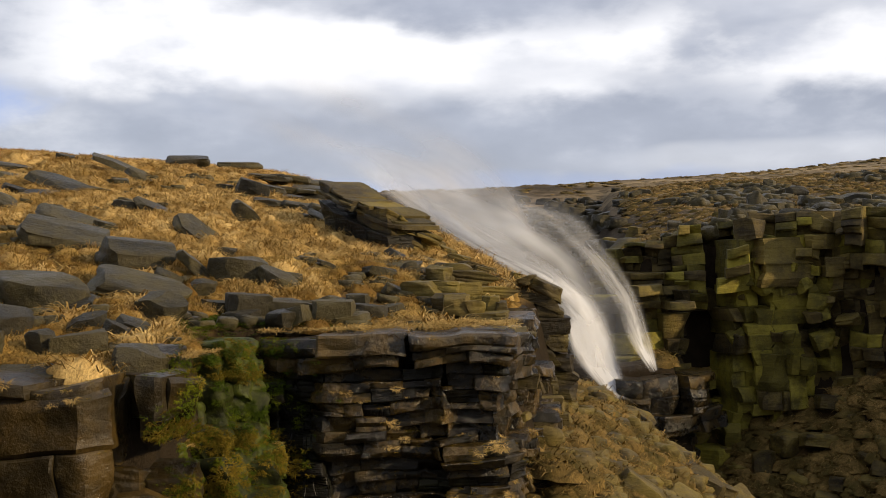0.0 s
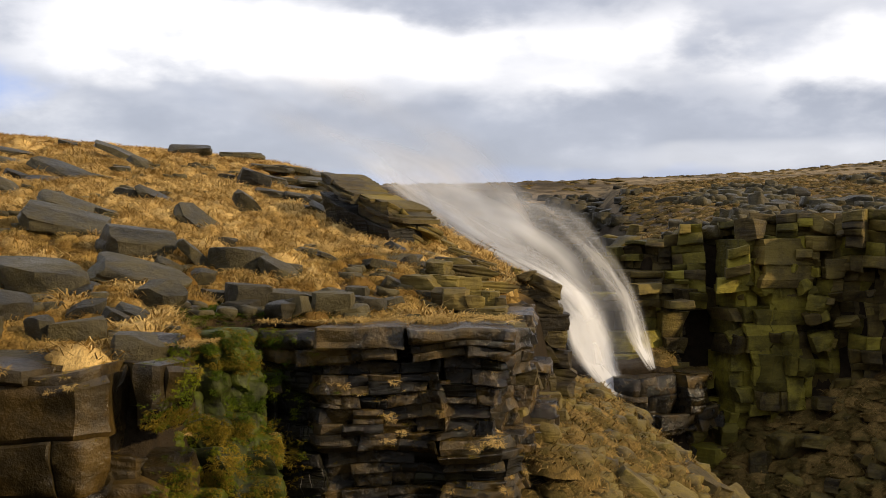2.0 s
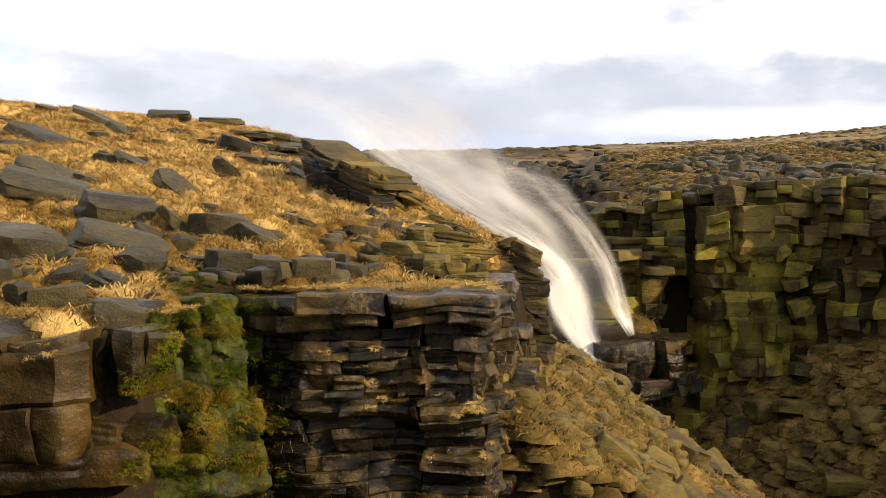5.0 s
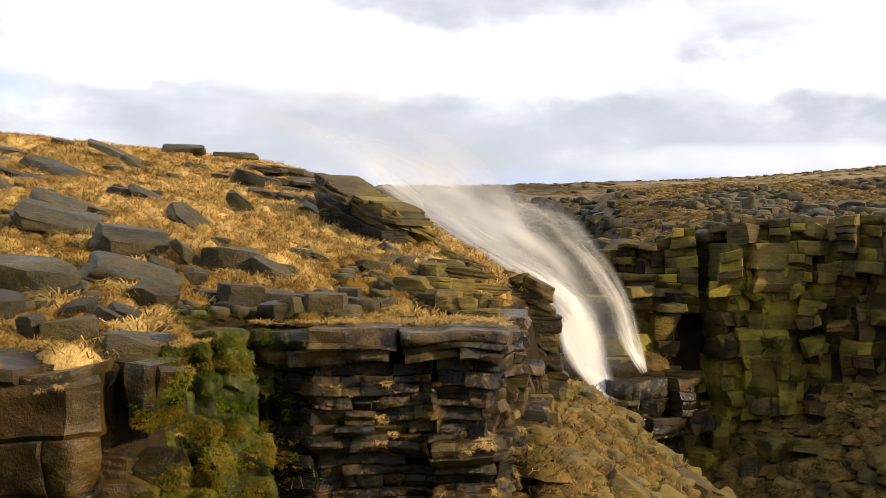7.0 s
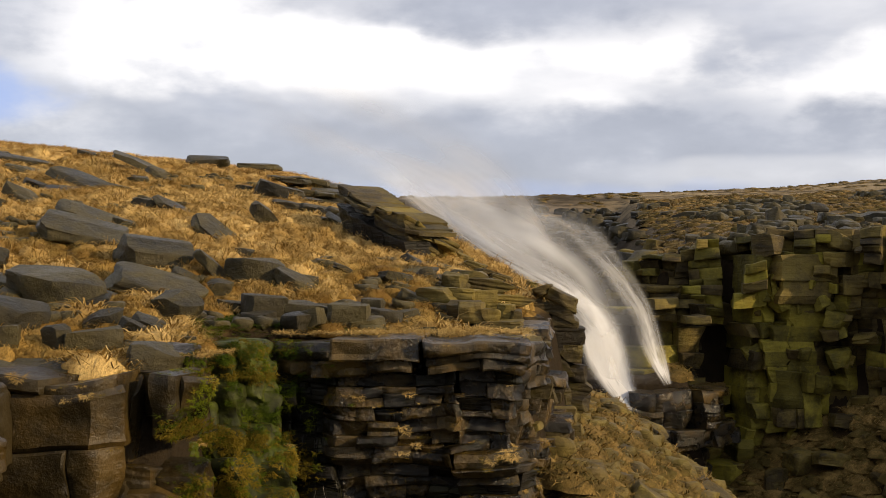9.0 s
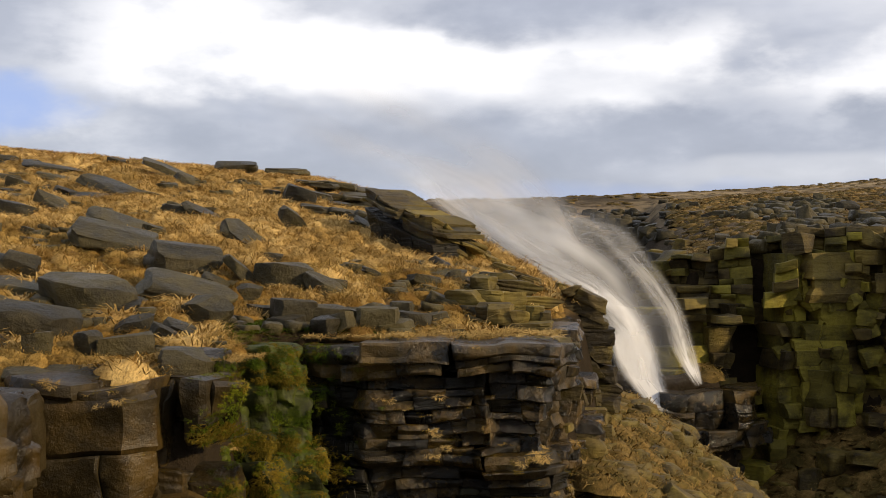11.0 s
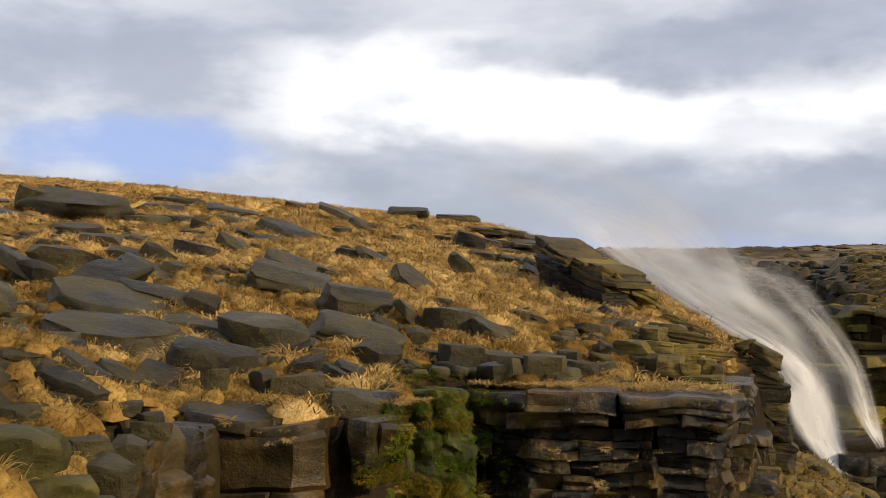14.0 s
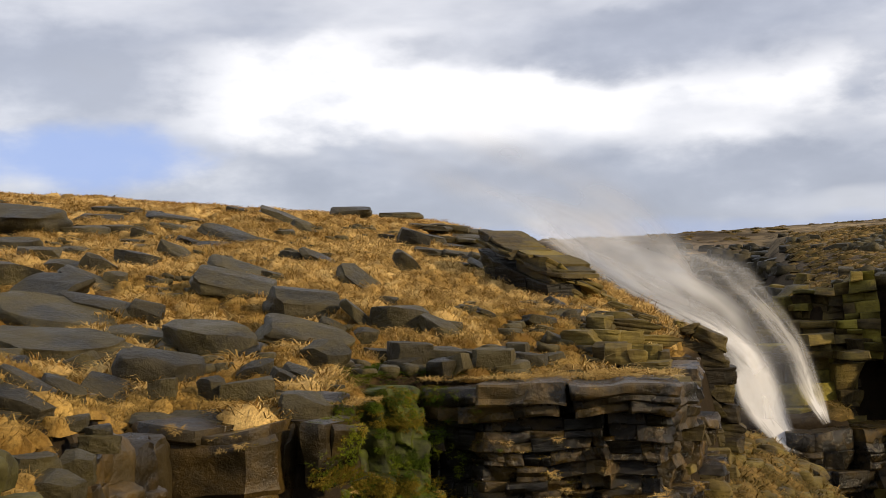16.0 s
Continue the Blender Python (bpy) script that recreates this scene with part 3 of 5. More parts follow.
boulder(-8.59, 14.85, 0.81, 0.46, 0.31, 0.20, 14, -8, 7)
boulder(-6.77, 13.93, -0.20, 0.42, 0.41, 0.42, -1, 16, 5, kinds=BLOCKS)
boulder(-14.46, 64.36, 7.21, 2.11, 1.59, 0.53, 3, 7, 10)
boulder(-11.67, 65.10, 6.93, 2.33, 1.36, 0.41, 3, 5, 9)
boulder(-15.22, 53.69, 6.14, 2.43, 1.92, 0.39, 22, 23, 11)
boulder(-13.64, 51.21, 5.49, 1.21, 0.94, 0.34, 30, -25, 7)
boulder(-5.78, 31.54, 1.41, 1.56, 1.08, 0.70, 10, 6, 7)
boulder(-4.61, 30.98, 1.11, 1.16, 0.89, 0.38, 30, -6, 9)
boulder(-6.93, 31.54, 1.48, 1.23, 0.77, 0.31, 45, 24, 7)
boulder(-7.44, 30.44, 1.27, 0.71, 0.56, 0.26, 30, 5, 12)
boulder(-6.44, 29.97, 0.98, 0.66, 0.65, 0.42, 0, -0, 4, kinds=BLOCKS)
boulder(-4.86, 27.65, 0.50, 0.93, 0.80, 0.66, 3, 24, 4, kinds=BLOCKS)
boulder(-3.88, 27.93, 0.43, 1.46, 0.91, 0.50, 6, -1, 10)
boulder(-2.77, 27.34, 0.32, 0.91, 0.84, 0.64, 0, -3, 3, kinds=BLOCKS)
boulder(-2.09, 28.67, 0.31, 0.94, 0.70, 0.37, 8, 16, 9)
boulder(-5.70, 28.13, 0.54, 0.76, 0.52, 0.30, 10, -11, 6)
boulder(-6.45, 25.88, 0.64, 1.06, 0.79, 0.57, 12, -13, 14)
boulder(-5.80, 21.56, -0.21, 1.01, 0.84, 0.62, 5, 24, 4, kinds=BLOCKS)
boulder(-10.46, 41.56, 3.55, 1.70, 1.20, 0.27, 25, -1, 9)
boulder(-8.03, 37.37, 2.54, 1.81, 1.33, 0.29, 38, -19, 9)
boulder(-10.78, 36.44, 2.75, 0.53, 0.46, 0.36, 0, 2, 7, kinds=BLOCKS)
boulder(-8.84, 51.03, 4.85, 1.18, 0.74, 0.58, 20, 1, 9)
boulder(-7.92, 51.53, 4.70, 1.39, 0.89, 0.45, 15, 12, 10)
boulder(-7.24, 41.20, 3.29, 1.07, 0.66, 0.58, 38, -2, 5)
boulder(-6.97, 46.80, 3.83, 1.88, 1.45, 0.30, 12, 2, 14)
boulder(-9.05, 59.83, 5.92, 1.36, 1.01, 0.24, 2, -4, 6)
boulder(-7.82, 59.34, 5.71, 1.59, 1.16, 0.25, 5, 7, 11)
boulder(-6.52, 59.43, 5.45, 1.59, 1.23, 0.25, 8, -6, 10)
boulder(-5.12, 56.84, 4.73, 1.82, 1.39, 0.29, 12, -15, 10)
boulder(-10.55, 141.69, 9.82, 1.67, 1.26, 0.59, 5, -22, 9)
boulder(-6.77, 54.46, 4.87, 2.04, 1.47, 0.33, 6, -3, 14)
boulder(-5.12, 53.87, 4.23, 1.44, 1.07, 0.23, 12, 21, 9)
boulder(-6.15, 52.56, 4.30, 1.69, 1.13, 0.27, 6, 2, 7)
boulder(-3.88, 55.05, 4.15, 1.53, 0.97, 0.24, 25, -17, 10)
boulder(-7.12, 51.17, 4.36, 1.24, 0.93, 0.21, 5, -22, 11)
boulder(-4.64, 43.28, 3.06, 1.31, 0.98, 0.21, 32, 8, 11)
boulder(-3.41, 33.37, 1.39, 0.78, 0.57, 0.19, 25, 24, 6)
boulder(-2.04, 33.60, 1.22, 0.93, 0.67, 0.15, 12, -23, 15)
boulder(-0.71, 32.74, 0.72, 1.08, 0.65, 0.30, 3, 7, 14)
boulder(-1.61, 35.00, 1.34, 1.30, 0.95, 0.21, 6, -18, 15)
boulder(-5.85, 45.28, 3.45, 0.97, 0.76, 0.18, 10, -18, 9)
boulder(-3.00, 49.36, 3.37, 1.10, 0.72, 0.18, 25, -17, 11)
boulder(-2.12, 46.02, 2.74, 1.27, 0.71, 0.20, 25, -20, 12)
boulder(-14.12, 49.36, 5.11, 1.10, 0.62, 0.34, 5, -22, 9)
boulder(-14.47, 46.97, 4.71, 1.30, 0.96, 0.21, 8, 19, 11)
boulder(-9.85, 51.08, 4.85, 0.73, 0.48, 0.38, 0, -9, 7, kinds=BLOCKS)
boulder(-9.12, 44.44, 3.79, 0.68, 0.45, 0.23, 10, 22, 11)
boulder(-4.30, 31.47, 1.10, 0.51, 0.29, 0.32, 10, 10, 9)
boulder(-6.65, 34.46, 1.89, 0.52, 0.37, 0.32, 10, 0, 7)
boulder(-7.93, 31.51, 1.48, 0.53, 0.36, 0.24, 20, 6, 14)
boulder(-2.39, 29.70, 0.48, 0.54, 0.50, 0.43, 0, -12, 4, kinds=BLOCKS)
boulder(-0.58, 34.75, 1.12, 0.92, 0.63, 0.22, 8, -18, 13)
boulder(-0.07, 37.02, 1.17, 0.79, 0.51, 0.38, 10, 12, 8)


# ---- slanting crag at the crest: an overhanging slab over thin beds ----
crest = crag("overhanging_crag", "dark overhanging gritstone slab on thin tilted beds at the rim", "rock outcrop")
# overhanging face: its shade is put into the near-black colour
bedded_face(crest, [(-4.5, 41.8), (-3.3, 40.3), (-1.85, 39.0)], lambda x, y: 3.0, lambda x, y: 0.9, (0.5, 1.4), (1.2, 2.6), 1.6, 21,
            lambda x, z, r: ROCK_SHADED, 0.06, 0.2, 0.9, 0.0, 0.0, 0.1, 0.2, 0.36, 0.30, 0.04)
bedded_face(crest, [(-4.5, 42.0), (-3.3, 40.55), (-1.85, 39.25), (-0.6, 40.4)], lambda x, y: 3.42, lambda x, y: 3.0, (0.08, 0.2), (0.6, 1.8), 1.8, 24,
            lambda x, z, r: ROCK_FAR if r.random() < 0.7 else ROCK, 0.25, 0.2, 0.9, 0.1, 0.9, 0.5, 0.2, 0.36, 0.0, 0.08)
bedded_face(crest, [(-1.9, 38.95), (-1.1, 39.7), (-0.2, 41.0)], lambda x, y: 2.72, lambda x, y: 0.6, (0.10, 0.30), (0.6, 1.6), 1.6, 22,
            lambda x, z, r: ROCK_FAR, 0.12, 0.2, 0.8, 0.0, 0.0, 0.3, 0.2, 0.36, 0.12, 0.06)
bedded_face(crest, [(-2.2, 37.6), (-0.9, 37.2), (0.6, 38.2)], lambda x, y: 1.5, lambda x, y: 0.2, (0.10, 0.34), (0.5, 1.5), 1.4, 23,
            lambda x, z, r: ROCK_FAR if r.random() < 0.6 else ROCK, 0.22, 0.2, 0.9, 0.1, 0.25, 0.4, 0.2, 0.22)
piece(crest, BLOCKS, "slab", -8.95, 55.05, 5.55, 1.24, 1.09, 0.32, 6, -3, -1, 5)
piece(crest, BLOCKS, "slab", -8.23, 54.95, 5.41, 1.55, 1.29, 0.34, 5, 18, 1, 2)
piece(crest, BLOCKS, "slab", -7.44, 55.84, 5.39, 1.52, 1.11, 0.38, 8, 4, -2, 17)
piece(crest, BLOCKS, "slab", -6.49, 56.19, 5.19, 1.69, 1.42, 0.38, 10, -19, 2, 25)
piece(crest, BLOCKS, "slab", -5.59, 56.56, 5.00, 1.59, 1.39, 0.41, 11, 4, -3, 23)
piece(crest, BLOCKS, "slab", -4.66, 56.60, 4.72, 1.71, 1.46, 0.38, 16, 3, 1, 22)
piece(crest, BLOCKS, "slab", -3.70, 55.55, 4.31, 1.53, 1.13, 0.41, 22, -5, -2, 12)
piece(crest, BLOCKS, "slab", -2.97, 54.24, 3.90, 1.40, 1.23, 0.37, 24, -19, 2, 21)
piece(crest, BLOCKS, "slab", -2.32, 52.59, 3.48, 1.27, 1.04, 0.39, 26, -11, -1, 5)
piece(crest, BLOCKS, "slab", -1.71, 48.45, 2.96, 1.13, 0.96, 0.33, 29, 1, -3, 24)
piece(crest, BLOCKS, "slab", -1.23, 44.71, 2.51, 0.96, 0.89, 0.33, 33, -0, 1, 15)
piece(crest, BLOCKS, "slab", -6.32, 52.91, 4.58, 1.60, 1.30, 0.36, 6, 6, -2, 25)
piece(crest, BLOCKS, "slab", -7.34, 52.80, 4.78, 1.34, 1.07, 0.33, 8, 2, -2, 18)
piece(crest, BLOCKS, "slab", -5.40, 52.78, 4.31, 1.65, 1.23, 0.39, 13, -10, -3, 11)
piece(crest, BLOCKS, "slab", -4.24, 49.80, 3.87, 1.46, 1.12, 0.34, 17, -15, -2, 3)
piece(crest, BLOCKS, "slab", -7.11, 46.24, 3.87, 1.40, 1.02, 0.34, 9, -4, 1, 22)
piece(crest, BLOCKS, "slab", -5.95, 46.06, 3.71, 1.39, 1.06, 0.34, 12, -9, 3, 35)
piece(crest, BLOCKS, "slab", -4.97, 45.30, 3.50, 1.06, 0.90, 0.38, 18, -3, -2, 35)
piece(crest, BLOCKS, "slab", -8.27, 49.08, 4.56, 1.26, 1.06, 0.67, 22, 15, -2, 17)
piece(crest, BLOCKS, "slab", -0.81, 42.25, 2.09, 0.90, 0.84, 0.31, 32, -0, -2, 3)
piece(crest, BLOCKS, "slab", -4.30, 61.05, 5.02, 0.92, 1.21, 0.29, 7, 12, 2, 10)
piece(crest, BLOCKS, "slab", -2.96, 50.88, 3.57, 1.59, 1.34, 0.32, 25, -19, -2, 29)
piece(crest, BLOCKS, "slab", -1.87, 45.53, 2.73, 1.20, 0.97, 0.29, 28, -17, 0, 37)


# ---- broken rim between the crest and the prow ----
rim = crag("rim_blocks", "stacked pale gritstone blocks along the gorge rim", "rock outcrop")
piece(rim, PILE, "block", 0.33, 31.96, 0.64, 0.92, 0.80, 0.40, 0, 14, -3, 37)
piece(rim, PILE, "block", 0.69, 34.58, 0.94, 1.42, 1.22, 0.41, 9, 1, 0, 4)
piece(rim, PILE, "block", 1.15, 32.99, 0.54, 1.31, 1.13, 0.30, 5, 15, -3, 14)
piece(rim, PILE, "block", 0.24, 34.60, 1.12, 0.77, 0.69, 0.48, 3, 6, -0, 31)
piece(rim, PILE, "block", 0.16, 30.02, 0.33, 0.67, 0.59, 0.52, 1, 6, -3, 15)
piece(rim, PILE, "block", 0.62, 30.02, 0.20, 0.58, 0.59, 0.48, -1, 10, 1, 39)
piece(rim, PILE, "block", 1.09, 30.90, 0.23, 0.62, 0.61, 0.53, -1, 4, -2, 3)
piece(rim, PILE, "block", -0.34, 31.87, 0.73, 1.23, 1.02, 0.40, 4, -14, -2, 38)
piece(rim, PILE, "block", -0.04, 30.34, 0.41, 0.77, 0.65, 0.42, 2, -15, 1, 35)
piece(rim, PILE, "block", 1.72, 36.55, 0.66, 0.71, 0.72, 0.22, 28, 9, -1, 20)
piece(rim, PILE, "block", 2.26, 39.47, 0.77, 0.36, 0.78, 0.36, 12, 3, 3, 30)
piece(rim, PILE, "block", 0.84, 31.68, 0.37, 0.70, 0.63, 0.26, -2, -5, -2, 8)
piece(rim, PILE, "block", -0.31, 33.24, 1.11, 0.65, 0.66, 0.42, 9, -12, -2, 5)
piece(rim, PILE, "block", 1.24, 38.50, 1.06, 0.76, 0.76, 0.28, 16, -1, 0, 23)
piece(rim, PILE, "block", -0.76, 31.52, 0.76, 1.05, 0.90, 0.36, 1, -16, 2, 12)
piece(rim, PILE, "block", 1.30, 30.80, 0.13, 0.51, 0.61, 0.46, -1, 4, 3, 33)
piece(rim, PILE, "block", 0.86, 30.12, -0.01, 1.16, 0.99, 0.28, 0, -8, 2, 38)
piece(rim, PILE, "block", -3.64, 57.70, 4.50, 0.90, 1.14, 0.31, 26, 6, -2, 2)
piece(rim, PILE, "block", -3.01, 56.33, 4.13, 0.82, 1.12, 0.31, 27, 9, 2, 0)
piece(rim, PILE, "block", -2.42, 55.56, 3.77, 0.75, 1.10, 0.30, 27, 15, -2, 20)
piece(rim, PILE, "block", -1.85, 54.68, 3.44, 0.68, 1.08, 0.30, 28, -6, 0, 25)
piece(rim, PILE, "block", -0.50, 42.69, 2.12, 0.74, 0.85, 0.26, 28, -6, -0, 36)
piece(rim, PILE, "block", -0.08, 41.52, 1.78, 0.65, 0.82, 0.25, 25, -5, -3, 5)
piece(rim, PILE, "block", 0.31, 39.77, 1.51, 0.70, 0.79, 0.26, 20, -10, 1, 8)
piece(rim, PILE, "block", 0.72, 38.69, 1.26, 0.68, 0.77, 0.23, 18, 15, 3, 38)
piece(rim, PILE, "block", 1.16, 38.30, 1.06, 0.67, 0.76, 0.23, 20, 7, -2, 34)
piece(rim, PILE, "block", 1.60, 37.91, 0.83, 0.63, 0.75, 0.23, 18, 5, -0, 14)


# ---- prow: a squat stack with a tilted capstone, over a broken edge ----
prow = crag("prow_stack", "squat gritstone stack with a tilted capstone on the rim", "rock outcrop")
piece(prow, PILE, "block", 2.14, 35.58, 0.50, 1.16, 1.16, 0.37, 1, 6, 0, 6)
piece(prow, PILE, "block", 2.12, 35.47, 0.19, 1.09, 0.95, 0.33, -2, 8, -2, 14)
piece(prow, PILE, "block", 2.13, 35.39, -0.12, 1.09, 0.79, 0.33, 1, -8, -2, 10)
piece(prow, PILE, "capstone", 2.90, 35.45, 0.50, 1.08, 1.10, 0.44, 27, 12, -1, 25)
piece(prow, PILE, "block", 2.86, 35.42, 0.14, 0.98, 1.00, 0.38, 25, 9, 0, 22)
piece(prow, PILE, "block", 2.90, 35.50, -0.22, 1.05, 0.95, 0.42, 6, -3, -1, 11)
piece(prow, PILE, "block", 2.38, 35.25, 0.79, 0.61, 0.70, 0.26, -19, -6, -2, 19)
piece(prow, PILE, "block", 3.03, 35.53, -0.60, 1.13, 1.06, 0.48, 0, -0, 2, 27)
piece(prow, PILE, "block", 2.11, 35.61, -0.48, 1.20, 1.21, 0.33, 1, -4, -2, 28)
piece(prow, PILE, "block", 1.70, 35.36, -0.85, 0.84, 0.73, 0.48, 4, -6, -2, 22)
piece(prow, PILE, "block", 2.47, 35.47, -0.92, 0.98, 0.94, 0.56, -2, -4, -1, 37)
piece(prow, PILE, "block", 3.13, 35.35, -1.09, 0.73, 0.70, 0.56, 4, 3, -2, 8)
piece(prow, PILE, "block", 2.79, 35.44, -1.54, 1.05, 0.87, 0.52, 1, -7, -0, 32)
piece(prow, PILE, "block", 2.06, 35.40, -1.37, 1.02, 0.80, 0.56, -2, -1, 2, 3)
piece(prow, PILE, "block", 3.36, 35.35, -1.74, 0.65, 0.70, 0.48, 5, -0, -3, 25)
piece(prow, PILE, "block", 3.03, 35.53, -2.07, 1.05, 1.06, 0.56, -0, 4, -2, 6)
piece(prow, PILE, "block", 2.45, 35.46, -1.96, 0.91, 0.92, 0.48, 4, -7, -1, 15)
piece(prow, PILE, "block", 3.48, 35.35, -2.23, 0.72, 0.70, 0.44, 8, -6, 0, 34)
piece(prow, PILE, "block", 1.76, 33.94, -1.67, 0.70, 0.67, 0.53, -1, 9, -3, 37)
piece(prow, PILE, "block", 2.56, 34.65, -2.35, 0.99, 0.90, 0.47, -1, 6, -1, 8)
piece(prow, PILE, "block", 3.26, 34.86, -2.55, 0.88, 0.73, 0.36, 8, -8, 2, 15)
piece(prow, PILE, "block", 2.03, 34.34, -2.18, 0.78, 0.68, 0.43, 2, -8, -2, 9)


# ---- near outcrop: bedded wet cliff with two great cap slabs ----
outcrop = crag("bedded_outcrop", "dark wet bedded gritstone cliff with mossy ledges", "rock outcrop")
r = random.Random(5)
brow = Face([(-4.6, 26.2), (-3.9, 25.0), (-1.2, 24.75), (1.1, 24.85), (1.45, 25.5), (1.75, 27.4)])
face_block(outcrop, brow, 0.55, 2.4, -0.1, -0.42, 0.05, 2.3, ROCK_WET, r, 0.10, 1.7, "cap_slab", 0.9, 0.3, 0.0, 0.0, 0.1, 0.05, 0.6)
face_block(outcrop, brow, 2.4, 4.2, -0.02, -0.46, 0.12, 2.3, ROCK_WET, r, 0.10, 1.7, "cap_slab", 0.3, 0.3, 0.0, 0.0, 0.1, 0.05, 0.6)
face_block(outcrop, brow, 0.85, 2, -0.42, -0.76, -0.12, 2.3, ROCK_WET, r, 0.10, 1.7, "cap_slab", 0.7, 0.3, 0.0, 0.0, 0.1, 0.05, 0.6)
face_block(outcrop, brow, 2, 3.1, -0.44, -0.78, -0.02, 2.3, ROCK_WET, r, 0.10, 1.7, "cap_slab", 0.5, 0.3, 0.0, 0.0, 0.1, 0.05, 0.6)
face_block(outcrop, brow, 3.1, 4.05, -0.46, -0.72, 0.04, 2.3, ROCK_WET, r, 0.10, 1.7, "cap_slab", 0.5, 0.3, 0.0, 0.0, 0.1, 0.05, 0.6)
face_block(outcrop, brow, 4.3, 6.9, -0.03, -0.34, 0.18, 2.3, ROCK_WET, r, 0.10, 1.7, "cap_slab", 0.3, 0.3, 0.0, 0.0, 0.1, 0.05, 0.6)
face_block(outcrop, brow, 4.35, 5.2, -0.345, -0.55, 0.05, 2.3, ROCK_WET, r, 0.10, 1.7, "cap_slab", 0.5, 0.3, 0.0, 0.0, 0.1, 0.05, 0.6)
face_block(outcrop, brow, 5.2, 6.9, -0.345, -0.52, 0.1, 2.3, ROCK_WET, r, 0.10, 1.7, "cap_slab", 0.5, 0.3, 0.0, 0.0, 0.1, 0.05, 0.6)
face_block(outcrop, brow, 4.4, 5.7, -0.55, -0.76, -0.04, 2.3, ROCK_WET, r, 0.10, 1.7, "cap_slab", 0.5, 0.3, 0.0, 0.0, 0.1, 0.05, 0.6)
face_block(outcrop, brow, 5.7, 6.95, -0.52, -0.8, 0.04, 2.3, ROCK_WET, r, 0.10, 1.7, "cap_slab", 0.5, 0.3, 0.0, 0.0, 0.1, 0.05, 0.6)
face_block(outcrop, brow, 6.95, 8.6, -0.22, -0.72, 0, 2.3, ROCK_WET, r, 0.10, 1.7, "cap_slab", 0.5, 0.3, 0.0, 0.0, 0.1, 0.05, 0.6)
bedded_face(outcrop, [(-3.0, 25.5), (-2.75, 25.15), (-0.4, 25.25), (-0.2, 25.0), (1.05, 25.05), (1.4, 25.6), (1.75, 27.4)], lambda x, y: -0.72, lambda x, y: -5.6, (0.10, 0.62), (0.35, 1.9), 1.5, 3,
            lambda x, z, r: ROCK_WET if r.random() < 0.85 else ROCK_SHADED, 0.18, 0.11, 1.2, 0.03, 0.03, 0.5, 0.3, 0.0, 0.0, 0.14)
# recess left of the cliff, its shade painted on as near-black rock
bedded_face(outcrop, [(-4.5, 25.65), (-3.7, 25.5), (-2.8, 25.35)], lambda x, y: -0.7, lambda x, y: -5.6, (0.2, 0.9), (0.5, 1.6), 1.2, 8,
            lambda x, z, r: ROCK_SHADED, 0.25, 0.2, 1.0, 0.0)
bedded_face(outcrop, [(1.74, 27.3), (1.9, 28.4), (2.35, 31.8), (2.85, 35.2)], lambda x, y: -0.25 + 0.03 * (y - 25), lambda x, y: at(x + 0.9, y) - 0.7, (0.12, 0.6), (0.4, 1.8), 1.3, 4,
            lambda x, z, r: ROCK_WET if r.random() < 0.6 else ROCK_FAR, 0.34, 0.18, 1.0, 0.06, 0.1, 0.5, 0.3)

# ---- left shoulder: big rounded blocks above the drop ----
shoulder = crag("shoulder_blocks", "massive rounded wet gritstone blocks at the cliff edge", "rock outcrop")
r = random.Random(6)
brow = Face([(-8.9, 20.2), (-8.25, 19.5), (-6.3, 19.4), (-5.95, 19.8), (-5.85, 20.6)], 3)
face_block(shoulder, brow, 0.0, 2.0, -0.24, -0.50, -0.06, 1.5, ROCK_SMOOTH, r, 0.11, 1.0, "block", 0.4, 0.3, 0.0, -0.2, 0.1, 0.06, 0.3)
face_block(shoulder, brow, 2.0, 3.4, -0.36, -0.58, -0.14, 1.5, ROCK_SMOOTH, r, 0.11, 1.0, "block", 0.6, 0.3, 0.0, -0.2, 0.1, 0.06, 0.3)
face_block(shoulder, brow, 0.1, 3.6, -0.52, -1.50, 0.04, 1.5, ROCK_SMOOTH, r, 0.11, 1.2, "block", 0.0, 0.3, 0.0, 0.0, 0.08, 0.10, 0.25)
face_block(shoulder, brow, 0.1, 2.5, -1.505, -2.5, 0.05, 1.5, ROCK_SMOOTH, r, 0.11, 1.2, "block", 0.2, 0.3, 0.0, 0.0, 0.08, 0.04, 0.3)
face_block(shoulder, brow, 2.5, 3.55, -1.505, -2.5, -0.02, 1.5, ROCK_SMOOTH, r, 0.11, 1.2, "block", 0.5, 0.3, 0.0, 0.0, 0.08, 0.04, 0.3)
bedded_face(shoulder, [(-7.15, 13.6), (-7.5, 16.2), (-8.2, 18.4), (-8.6, 19.8)], lambda x, y: -0.2, lambda x, y: -2.8, (0.3, 1.1), (0.5, 1.5), 1.0, 31,
            lambda x, z, r: ROCK_SMOOTH, 0.22, 0.14, 0.8, 0.05, 0.06, 0.5, 0.3, 0.0, 0.0, 0.2, (0.6, 2.5), 0.3)
brow = Face([(-5.85, 20.3), (-5.6, 19.9), (-4.85, 19.95), (-4.35, 20.7)], 4)
face_block(shoulder, brow, 0.05, 1.0, -0.36, -1.5, 0.05, 1.2, ROCK_SMOOTH, r, 0.10, 1.0, "block", 0.0, 0.25, 0.0, 0.30, 0.15, 0.10, 0.12)
face_block(shoulder, brow, 1.0, 2.15, -0.34, -1.15, 0.05, 1.2, ROCK_SMOOTH, r, 0.10, 1.0, "block", 1.0, 0.25, 0.0, 0.45, 0.15, 0.12, 0.12)
